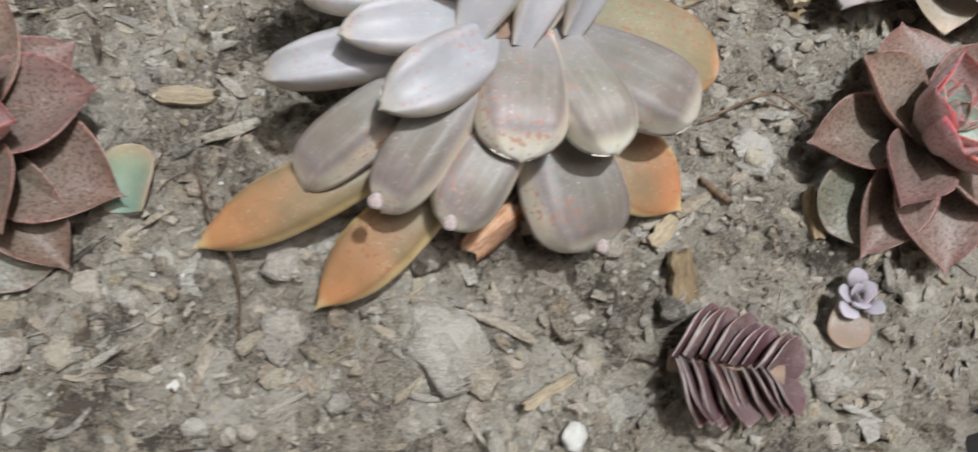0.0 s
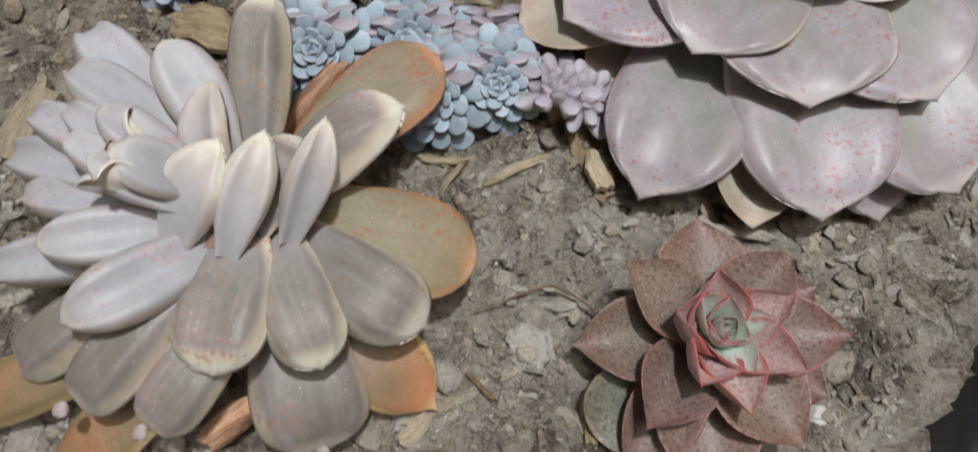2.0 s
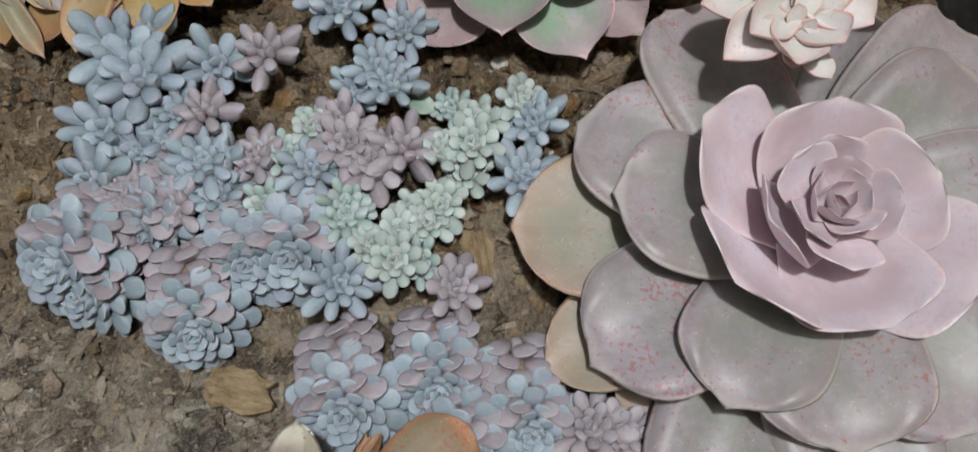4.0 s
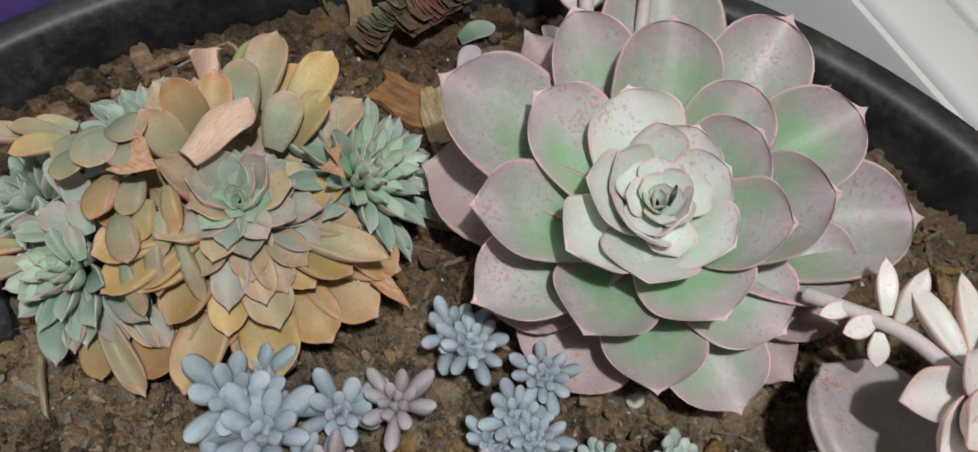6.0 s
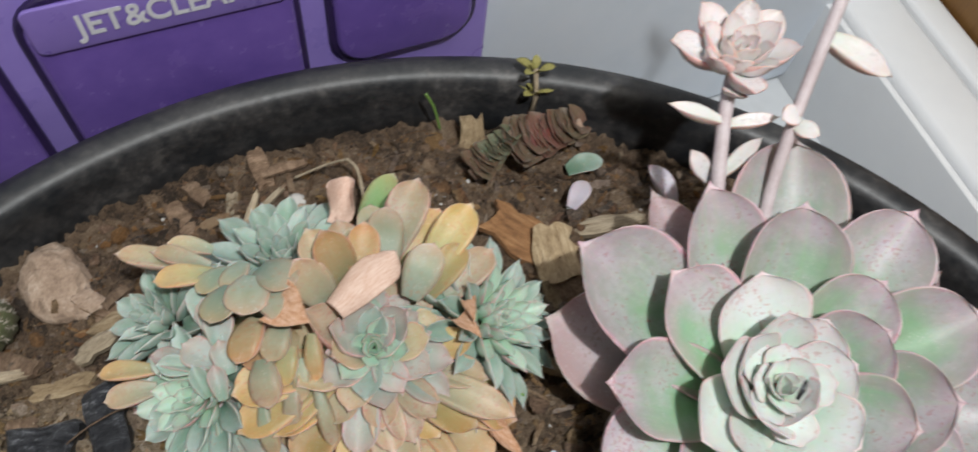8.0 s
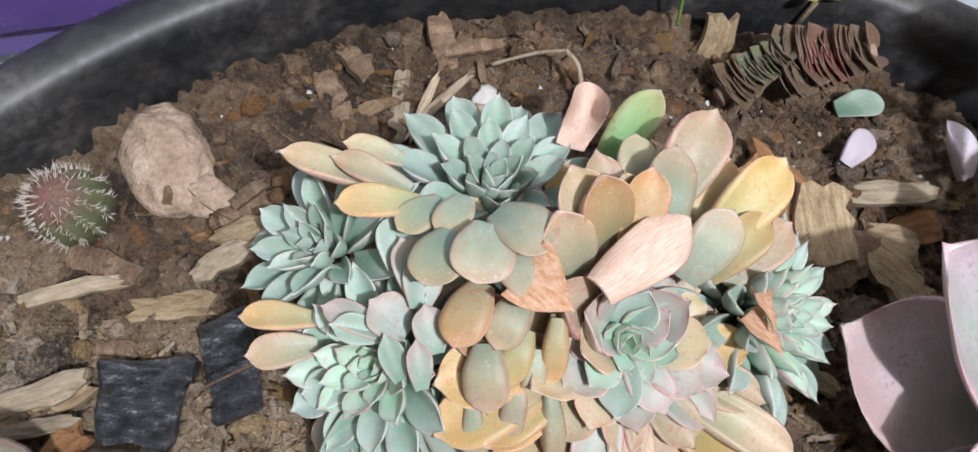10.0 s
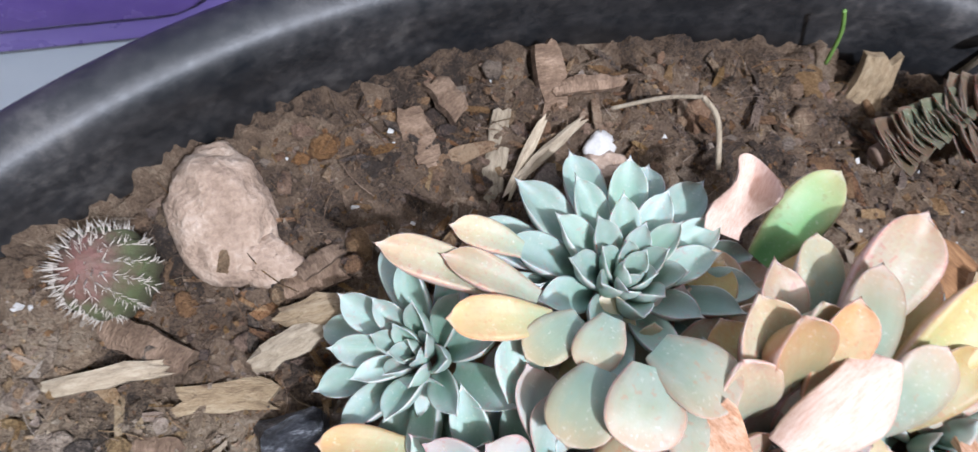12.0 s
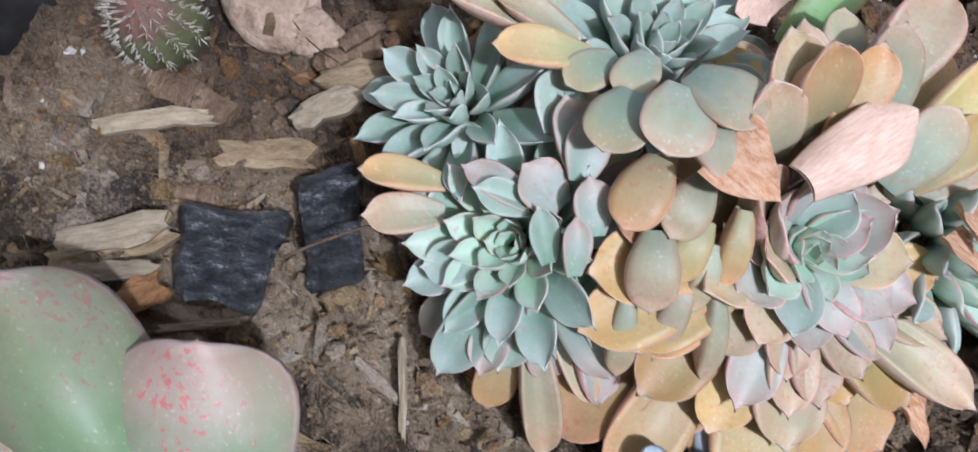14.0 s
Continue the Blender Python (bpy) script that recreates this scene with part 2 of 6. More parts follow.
DRY_LEAF = plain_material("dry_leaf", [(0.36, 0.15, 0.07), (0.60, 0.31, 0.17), (0.72, 0.45, 0.30), (0.78, 0.57, 0.43)], 7, 0.6, 0.5, 0.03, stretch=(2.0, 0.7, 1))
DRY_PALE = plain_material("dry_pale_leaf", [(0.50, 0.28, 0.20), (0.60, 0.40, 0.31), (0.67, 0.49, 0.40), (0.72, 0.58, 0.50)], 34, 0.6, 0.3, 0.004, stretch=(1.0, 0.22, 1))
STALK = plain_material("pale_stalk", [(0.46, 0.37, 0.38), (0.54, 0.46, 0.47), (0.60, 0.53, 0.55)], 160, 0.55, 0.3)
STEM = plain_material("woody_stem", [(0.20, 0.13, 0.09), (0.34, 0.24, 0.18)], 120, 0.8, 0.4)
SHELL_RED = leaf_material("dark_red_scale", (0.075, 0.032, 0.034), (0.105, 0.048, 0.050), (0.12, 0.058, 0.060), (0.16, 0.085, 0.085), 0.05, 0.6, (0.22, 0.18, 0.18), 0.4, (0.03, 0.01, 0.01), 0.3, flush=0.1, mottle=0.8, lip=0.5)


def cactus_skin():
    """Green flanks and a reddish-brown crown."""
    n = Nodes("cactus_skin", 0.6)
    z = n.node("ShaderNodeSeparateXYZ", i0=n.coord("Object")).outputs[2]
    a, b = n.noise(140, 5, 0.6), n.noise(900, 3, 0.6)
    f = n.math("ADD", n.math("MULTIPLY", z, 34.0), n.math("MULTIPLY", n.math("SUBTRACT", a, 0.5), 0.9))
    col = n.ramp(f, (0.1, (0.07, 0.07, 0.04)), (0.5, (0.11, 0.14, 0.06)), (0.78, (0.13, 0.09, 0.06)), (1.0, (0.17, 0.075, 0.06)))
    n.base(n.mix(n.math("MULTIPLY", b, 0.35), col, (0.10, 0.07, 0.05)))
    n.bump(b, 0.5, 0.001)
    return n.mat


CACTUS = cactus_skin()
SPINE = plain_material("spine", [(0.42, 0.36, 0.30), (0.60, 0.55, 0.48)], 300, 0.6, 0.1)


def ground_material(name, scale, island=0.0, bright=1.0):
    """Potting soil: pale, dry grey towards the front of the bowl, darker brown at the back; part of that step is camera
    exposure put into the colour.
    """
    n = Nodes(name, 0.92)
    at = n.place()
    y = n.node("ShaderNodeSeparateXYZ", i0=at).outputs[1]
    a, b, c = n.noise(scale, 8, 0.62, at), n.noise(scale * 6, 5, 0.65, at), n.noise(14, 3, 0.5, at)
    d = n.noise(20, 4, 0.62, at)
    grit = n.noise(1500, 4, 0.7, at)
    f = n.math("ADD", n.math("ADD", n.math("MULTIPLY", a, 0.30), n.math("ADD", n.math("MULTIPLY", b, 0.32), n.math("MULTIPLY", grit, 0.38))), n.math("MULTIPLY", n.math("SUBTRACT", d, 0.52), 0.50))
    cell = n.node("ShaderNodeTexVoronoi", Vector=at, Scale=115.0).outputs["Color"]
    cell = n.node("ShaderNodeSeparateXYZ", i0=cell).outputs[0]
    f = n.math("ADD", f, n.math("MULTIPLY", n.math("SUBTRACT", cell, 0.5), 0.14))
    f = n.math("ADD", 0.49, n.math("MULTIPLY", n.math("SUBTRACT", f, 0.5), 1.35))
    if island:
        rnd = n.node("ShaderNodeNewGeometry").outputs["Random Per Island"]
        f = n.math("ADD", n.math("MULTIPLY", f, 0.85), n.math("ADD", 0.065 - island / 2, n.math("MULTIPLY", rnd, island)))
    k = bright
    shade = lambda *rgb: tuple(v * k for v in rgb)
    dry = n.ramp(f, (0.30, shade(0.145, 0.118, 0.092)), (0.40, shade(0.42, 0.36, 0.29)), (0.52, shade(0.63, 0.555, 0.46)), (0.64, shade(0.80, 0.73, 0.635)))
    rear_brown = n.ramp(f, (0.29, shade(0.055, 0.036, 0.024)), (0.41, shade(0.185, 0.118, 0.072)), (0.55, shade(0.305, 0.205, 0.130)), (0.68, shade(0.45, 0.335, 0.225)))
    tan = n.ramp(f, (0.31, shade(0.060, 0.041, 0.026)), (0.42, shade(0.26, 0.185, 0.118)), (0.54, shade(0.48, 0.36, 0.24)), (0.67, shade(0.66, 0.53, 0.39)))
    side = n.step(n.math("ADD", y, n.math("MULTIPLY", n.math("SUBTRACT", c, 0.5), 0.12)), 0.145, 0.085)
    rear_brown = n.mix(side, rear_brown, tan)
    back = n.step(n.math("ADD", y, n.math("MULTIPLY", n.math("SUBTRACT", c, 0.5), 0.10)), -0.09, 0.03)
    col = n.mix(back, dry, rear_brown)
    if island:
        hue = n.node("ShaderNodeHueSaturation", Color=col)
        other = n.math("FRACT", n.math("MULTIPLY", rnd, 13.7))
        n.link(n.math("ADD", 0.487, n.math("MULTIPLY", other, 0.02)), hue.inputs["Hue"])
        n.link(n.math("ADD", 0.70, n.math("MULTIPLY", n.math("FRACT", n.math("MULTIPLY", rnd, 29.3)), 0.75)), hue.inputs["Saturation"])
        col = hue.outputs[0]
    n.base(col)
    n.bump(f, 1.0, 0.006)
    return n.mat


# soil darker than the bits lying on it: shade of the gaps put into colour
SOIL = ground_material("potting_soil", 70, 0.0, 0.90)
CRUMB = ground_material("soil_crumb", 120, 0.26, 1.08)
CLOD = ground_material("soil_clod", 110, 0.12, 1.12)
FLAKE = ground_material("bark_flake", 90, 0.30, 1.02)
PALE_FLAKE = ground_material("pale_flake", 90, 0.26, 1.15)
FIBRE = ground_material("straw_fibre", 90, 0.30, 1.1)
BARK = plain_material("bark", [(0.07, 0.04, 0.025), (0.17, 0.11, 0.07), (0.32, 0.22, 0.15)], 150, 0.9, 0.9, 0.003, stretch=(1, 2.4, 1), vary=0.7)
STRAW = plain_material("straw", [(0.17, 0.13, 0.085), (0.32, 0.255, 0.175), (0.44, 0.37, 0.27)], 150, 0.85, 0.5, stretch=(6, 1, 6), vary=0.6)
WOOD_CHIP = plain_material("wood_chip", [(0.17, 0.11, 0.06), (0.36, 0.26, 0.15), (0.52, 0.41, 0.27)], 170, 0.85, 0.9, 0.003, stretch=(3, 0.6, 3), vary=0.4)
# amber-orange bark, its colour darkened for the shade behind the rosettes
AMBER_BARK = plain_material("amber_bark", [(0.10, 0.045, 0.018), (0.26, 0.125, 0.05), (0.40, 0.22, 0.10)], 150, 0.85, 0.9, 0.003, stretch=(3, 0.6, 3), vary=0.3)
WEED = plain_material("weed_leaf", [(0.13, 0.12, 0.035), (0.26, 0.24, 0.07), (0.36, 0.30, 0.11)], 300, 0.6, 0.3)
GRASS = plain_material("grass_blade", [(0.10, 0.20, 0.04), (0.18, 0.30, 0.07)], 300, 0.5, 0.2)
# palest stop: whitish flecks, and silvery sheen painted into the colour
CHARCOAL = plain_material("charcoal", [(0.012, 0.012, 0.014), (0.032, 0.033, 0.037), (0.075, 0.078, 0.086), (0.36, 0.37, 0.39)], 190, 0.32, 1.0, 0.004, stretch=(1, 2.2, 1))
ROCK = plain_material("brown_rock", [(0.20, 0.135, 0.095), (0.36, 0.26, 0.19), (0.52, 0.41, 0.325)], 110, 0.95, 0.8, 0.003)
WHITE_STONE = plain_material("white_stone", [(0.42, 0.40, 0.37), (0.60, 0.58, 0.55)], 220, 0.7, 0.5)
RIM = plain_material("dusty_rim", [(0.008, 0.010, 0.013), (0.016, 0.017, 0.019), (0.036, 0.035, 0.036), (0.085, 0.080, 0.076)], 40, 0.48, 0.4, 0.001, space="Place")
# palest stop: scuffs and dust, with highlight streaks put into the colour
POT = plain_material("black_plastic", [(0.008, 0.012, 0.017), (0.014, 0.018, 0.024), (0.030, 0.034, 0.040), (0.080, 0.080, 0.080)], 34, 0.44, 0.35, 0.001, space="Place")

# ---- shapes ----


def finish(bm, name, material, smooth=True):
    me = bpy.data.meshes.new(name)
    bm.normal_update()
    bm.to_mesh(me)
    bm.free()
    me.materials.append(material)
    if smooth:
        me.shade_smooth()
    return me


def part(name, data, material, parent=None, label="", m=None):
    """One mesh object, from a bmesh or a finished mesh, under a thing or a part."""
    me = finish(data, name, material) if isinstance(data, bmesh.types.BMesh) else data
    ob = new(name, me)
    if parent is not None:
        ob.parent = parent
    if m is not None:
        ob.matrix_basis = m
    return tagged(ob, label)


def thing(name, label, category, m=None, group="", kind=""):
    ob = new(name)
    ob.empty_display_size = 0.01
    if m is not None:
        ob.matrix_world = m
    return tagged(ob, label, category, group, kind)


def lathe(profile, steps=96, close=False):
    """A bmesh turned about z from (radius, height) pairs."""
    bm = bmesh.new()
    rings = []
    for r, z in profile:
        rings.append([bm.verts.new((r * math.cos(2 * math.pi * k / steps), r * math.sin(2 * math.pi * k / steps), z)) for k in range(steps)])
    pairs = list(zip(rings, rings[1:])) + ([(rings[-1], rings[0])] if close else [])
    for a, b in pairs:
        for k in range(steps):
            bm.faces.new((a[k], a[(k + 1) % steps], b[(k + 1) % steps], b[k]))
    bmesh.ops.recalc_face_normals(bm, faces=bm.faces)
    return bm


def box(sx, sy, sz, bevel=0.0, segments=2):
    """A box standing on z = 0 about the origin, with rounded edges."""
    bm = bmesh.new()
    bmesh.ops.create_cube(bm, size=1.0)
    for v in bm.verts:
        v.co = Vector((v.co.x * sx, v.co.y * sy, (v.co.z + 0.5) * sz))
    if bevel:
        bmesh.ops.bevel(bm, geom=bm.edges[:], offset=bevel, segments=segments, affect="EDGES", profile=0.5)
    return bm


def tube(points, radii, sides=8):
    """A bmesh tube through the points."""
    bm = bmesh.new()
    rings = []
    pts = [Vector(p) for p in points]
    for k, p in enumerate(pts):
        ahead = (pts[min(k + 1, len(pts) - 1)] - pts[max(k - 1, 0)]).normalized()
        q = ahead.to_track_quat("Z", "Y")
        r = radii[k] if isinstance(radii, (list, tuple)) else radii
        rings.append([bm.verts.new(p + q @ Vector((r * math.cos(a), r * math.sin(a), 0))) for a in (2 * math.pi * s / sides for s in range(sides))])
    for a, b in zip(rings, rings[1:]):
        for k in range(sides):
            bm.faces.new((a[k], a[(k + 1) % sides], b[(k + 1) % sides], b[k]))
    bm.faces.new(rings[0][::-1]), bm.faces.new(rings[-1])
    return bm


def curve_points(points, n=14):
    """A smooth line through a few points (Catmull-Rom)."""
    p = [Vector(points[0])] + [Vector(q) for q in points] + [Vector(points[-1])]
    out = []
    for k in range(1, len(p) - 2):
        for s in range(n):
            t = s / n
            out.append(0.5 * (2 * p[k] + (p[k + 1] - p[k - 1]) * t + (2 * p[k - 1] - 5 * p[k] + 4 * p[k + 1] - p[k + 2]) * t * t + (3 * p[k] - p[k - 1] - 3 * p[k + 1] + p[k + 2]) * t ** 3))
    return out + [p[-2]]


def leaf_mesh(name, material, wide=0.66, blunt=0.5, foot=0.35, mucro=0.05, thick=0.10, cup=0.12, arch=0.10, curl=0.0, wave=0.0, nu=8, nv=13, seed=0, roll=0.0, under=True):
    """A fleshy leaf one unit long along y and one unit wide, its upper side to +z.
    wide: where it is widest; blunt: how full the tip end is; foot: width at the base; arch: rise of the middle; curl: lift of the tip; cup: lift of the sides."""
    bm = bmesh.new()
    layer = bm.loops.layers.uv.new("UVMap")
    rng = random.Random(seed)
    ph = [rng.uniform(0, 6.28) for _ in range(4)]
    uvs = {}

    def half(v):
        if v < wide:
            s = v / wide
            return 0.5 * (foot + (1 - foot) * math.sin(s * math.pi / 2) ** 1.1)
        s = (v - wide) / (1 - wide)
        return 0.5 * max(0.0, 1 - s ** (1.6 + 1.8 * blunt)) ** (0.5 + 0.5 * (1 - blunt))

    def surface(u, v):
        w = half(v)
        x = (u * 2 - 1) * w
        w2 = 1 + wave * math.sin(v * 7 + ph[0]) * abs(u * 2 - 1)
        lift = cup * (2 * u - 1) ** 2 * (w * 2) * w2
        z = arch * math.sin(v * math.pi) + curl * v ** 3 + lift
        if roll:
            z -= roll * max(abs(2 * u - 1) ** 6 * min(1.0, v * 2.5), max(0.0, (v - 0.5) * 2) ** 7)
        y = v
        if mucro and v > 0.8:
            y += mucro * ((v - 0.8) / 0.2) ** 2 * (1 - abs(2 * u - 1))
        x += wave * 0.06 * math.sin(v * 5 + ph[1])
        return x, y, z

    grids = []
    vs = [1 - (1 - k / nv) ** 2.0 for k in range(nv + 1)]
    for side in (1, -1):
        rows = []
        for k, v in enumerate(vs):
            row = []
            for j in range(nu + 1):
                u = j / nu
                u = 0.5 - 0.5 * math.cos(u * math.pi)
                x, y, z = surface(u, v)
                e = math.sqrt(1 - abs(2 * u - 1) ** 5)
                body = thick * (0.25 + 0.75 * math.sin(min(1.0, v * 1.1 + 0.08) * math.pi) ** 0.6) * e * max(0.0, 1 - v ** 9) ** 0.6
                if side < 0 and j in (0, nu):
                    row.append(grids[0][k][j])
                    continue
                vert = bm.verts.new((x, y, z + (0.3 * body if side > 0 else -0.7 * body)))
                uvs[vert] = (u, v)
                row.append(vert)
            rows.append(row)
        grids.append(rows)
        for a, b in zip(rows, rows[1:]):
            for j in range(nu):
                f = (a[j], a[j + 1], b[j + 1], b[j])
                try:
                    face = bm.faces.new(f if side > 0 else f[::-1])
                except ValueError:
                    continue
                for l in face.loops:
                    u, v = uvs[l.vert]
                    l[layer].uv = (u, v) if side > 0 or not under else (-1.0 if j < nu / 2 else 2.0, v)
    return finish(bm, name, material)


def leaf_matrix(base, tip, width, up=(0, 0, 1), twist=0.0, depth=None):
    """Where a unit leaf goes so that it runs from base to tip."""
    base, tip = Vector(base), Vector(tip)
    y = tip - base
    length = y.length
    y.normalize()
    z = Vector(up) - y * y.dot(Vector(up))
    if z.length < 1e-4:
        z = y.orthogonal()
    z.normalize()
    x = y.cross(z)
    if twist:
        turn = Matrix.Rotation(radians(twist), 3, y)
        x, z = turn @ x, turn @ z
    d = length if depth is None else depth
    return Matrix(((x.x * width, y.x * length, z.x * d, base.x), (x.y * width, y.y * length, z.y * d, base.y), (x.z * width, y.z * length, z.z * d, base.z), (0, 0, 0, 1)))


def leaf(parent, mesh, base, tip, width, up=(0, 0, 1), twist=0.0, depth=None, name="leaf", label=""):
    ob = part(name, mesh, None, parent, label)
    ob.matrix_basis = leaf_matrix(base, tip, width, up, twist, depth)
    return ob


def spiral(parent, meshes, centre, axis, count, inner, outer, length, width, rise, start=0.0, turn=137.5, rng=random, jitter=0.06, dome=0.0):
    """Leaves in a spiral round an axis. inner, outer: distance of the leaf's foot from the axis; length, width and rise (degrees over the
    rosette's own plane) run from the first, innermost leaf to the last."""
    axis = Vector(axis).normalized()
    q = axis.to_track_quat("Z", "Y")
    lerp = lambda ab, f: ab[0] + (ab[1] - ab[0]) * f
    for k in range(count):
        f = k / max(1, count - 1)
        az = radians(start + turn * k)
        out = q @ Vector((math.cos(az), math.sin(az), 0))
        e = radians(lerp(rise, f) + rng.uniform(-4, 4))
        ln = lerp(length, f ** 0.9) * (1 + rng.uniform(-jitter, jitter))
        wd = lerp(width, f ** 0.9) * (1 + rng.uniform(-jitter, jitter))
        foot = Vector(centre) + out * lerp((inner, outer), f) - axis * (f * 0.12 * length[1] + dome * f * f)
        tip = foot + (out * math.cos(e) + axis * math.sin(e)) * ln
        mesh = meshes[max(0, min(len(meshes) - 1, int(f * len(meshes) + rng.uniform(-0.6, 0.6))))]
        leaf(parent, mesh, foot, tip, wd, axis, rng.uniform(-8, 8))


# ---- the pot, the soil and the room ----
FLOOR_Z = -0.19


def build_setting():
    floor_mat = plain_material("grey_floor", [(0.50, 0.52, 0.54), (0.60, 0.62, 0.64), (0.66, 0.68, 0.70)], 6, 0.45, 0.1, space="Place")
    wall_mat = plain_material("cream_wall", [(0.66, 0.63, 0.58), (0.72, 0.69, 0.64)], 4, 0.8, 0.1, space="Place")
    bm = bmesh.new()
    bmesh.ops.create_grid(bm, x_segments=8, y_segments=8, size=1.8)
    bmesh.ops.solidify(bm, geom=bm.faces[:], thickness=0.05)
    part("floor", bm, floor_mat, m=pose(0, 0, FLOOR_Z))
    tagged(bpy.data.objects["floor"], "pale grey smooth indoor floor", "floor", kind="structure")
    for name, x, y, rz in (("wall_north", 0, 1.8, 0), ("wall_south", 0, -1.8, 0), ("wall_east", 1.8, 0, 90), ("wall_west", -1.8, 0, 90)):
        tagged(part(name, box(3.7, 0.1, 2.6), wall_mat, m=pose(x, y, FLOOR_Z, 0, 0, rz)), "plain cream painted room wall", "wall", kind="structure")
    tagged(part("ceiling", box(3.7, 3.7, 0.1), wall_mat, m=pose(0, 0, FLOOR_Z + 2.6)), "plain white room ceiling", "ceiling", kind="structure")


build_setting()

POT_R, POT_Y = 0.277, -0.006


def build_pot():
    pot = thing("plant_pot", "large round black plastic planter bowl filled with soil", "planter", pose(0, POT_Y, 0))
    r, top = POT_R, 0.018
    outer = [(0.0, FLOOR_Z), (0.185, FLOOR_Z), (0.20, FLOOR_Z + 0.006), (0.261, -0.02), (0.2625, -0.012)]
    inner = [(r - 0.0138, top - 0.010), (r - 0.0142, -0.004), (r - 0.017, -0.03), (0.19, FLOOR_Z + 0.01), (0.0, FLOOR_Z + 0.01)]
    part("bowl", lathe(outer + inner, 128), POT, pot)
    lip = [(r - 0.016, -0.016), (r - 0.003, -0.012), (r, -0.004), (r + 0.0015, top - 0.004), (r - 0.001, top - 0.0008), (r - 0.005, top + 0.0006),
           (r - 0.011, top), (r - 0.0145, top - 0.003), (r - 0.0155, top - 0.012), (r - 0.0165, top - 0.022), (r - 0.019, top - 0.030)]
    part("rim", lathe(lip, 160, True), RIM, pot, "rolled black rim, scuffed and dusty")


build_pot()


def soil_height(x, y):
    """The soil's surface: hummocks, clods and a dip along the rim."""
    p = Vector((x, y, 0.0))
    z = 0.006 * noise.noise(p * 9) + 0.0045 * noise.noise(p * 28 + Vector((3, 1, 7)))
    z += 0.0036 * noise.noise(p * 75 + Vector((9, 2, 1))) + 0.0042 * (0.35 - abs(noise.noise(p * 130))) + 0.0034 * (0.28 - abs(noise.noise(p * 230 + Vector((5, 5, 2))))) + 0.0024 * noise.noise(p * 330) + 0.0013 * noise.noise(p * 640)
    q = p + Vector((noise.noise(p * 60), noise.noise(p * 60 + Vector((7, 3, 1))), 0.0)) * 0.006
    near, next_near = noise.voronoi(Vector((q.x * 72, q.y * 95, 0.3)))[0][:2]
    z += 0.0050 * min(1.0, (next_near - near) * 2.4) * (0.55 + 0.6 * noise.noise(p * 40 + Vector((1, 8, 4)))) - 0.0022
    r = math.hypot(x, y - POT_Y)
    return z - 0.003 + (0.006 * noise.noise(p * 45 + Vector((2, 6, 1))) - 0.0005 - 0.03 * y) * min(1.0, max(0.0, (r - 0.205) / 0.055)) ** 2


def build_soil():
    n, size = 600, 0.2695
    verts, faces, index = [], [], {}
    for i in range(n + 1):
        for j in range(n + 1):
            x, y = size * (2 * i / n - 1), size * (2 * j / n - 1) + POT_Y
            if math.hypot(x, y - POT_Y) < size * 0.99:
                index[i, j] = len(verts)
                verts.append((x, y, soil_height(x, y)))
    for (i, j), a in index.items():
        quad = [(i, j), (i + 1, j), (i + 1, j + 1), (i, j + 1)]
        if all(q in index for q in quad):
            faces.append([index[q] for q in quad])
    me = bpy.data.meshes.new("soil")
    me.from_pydata(verts, [], faces)
    me.materials.append(SOIL)
    me.shade_smooth()
    tagged(new("soil", me), "dry crumbly brown potting soil with bark and fibre in the bowl", "soil", kind="structure")


build_soil()


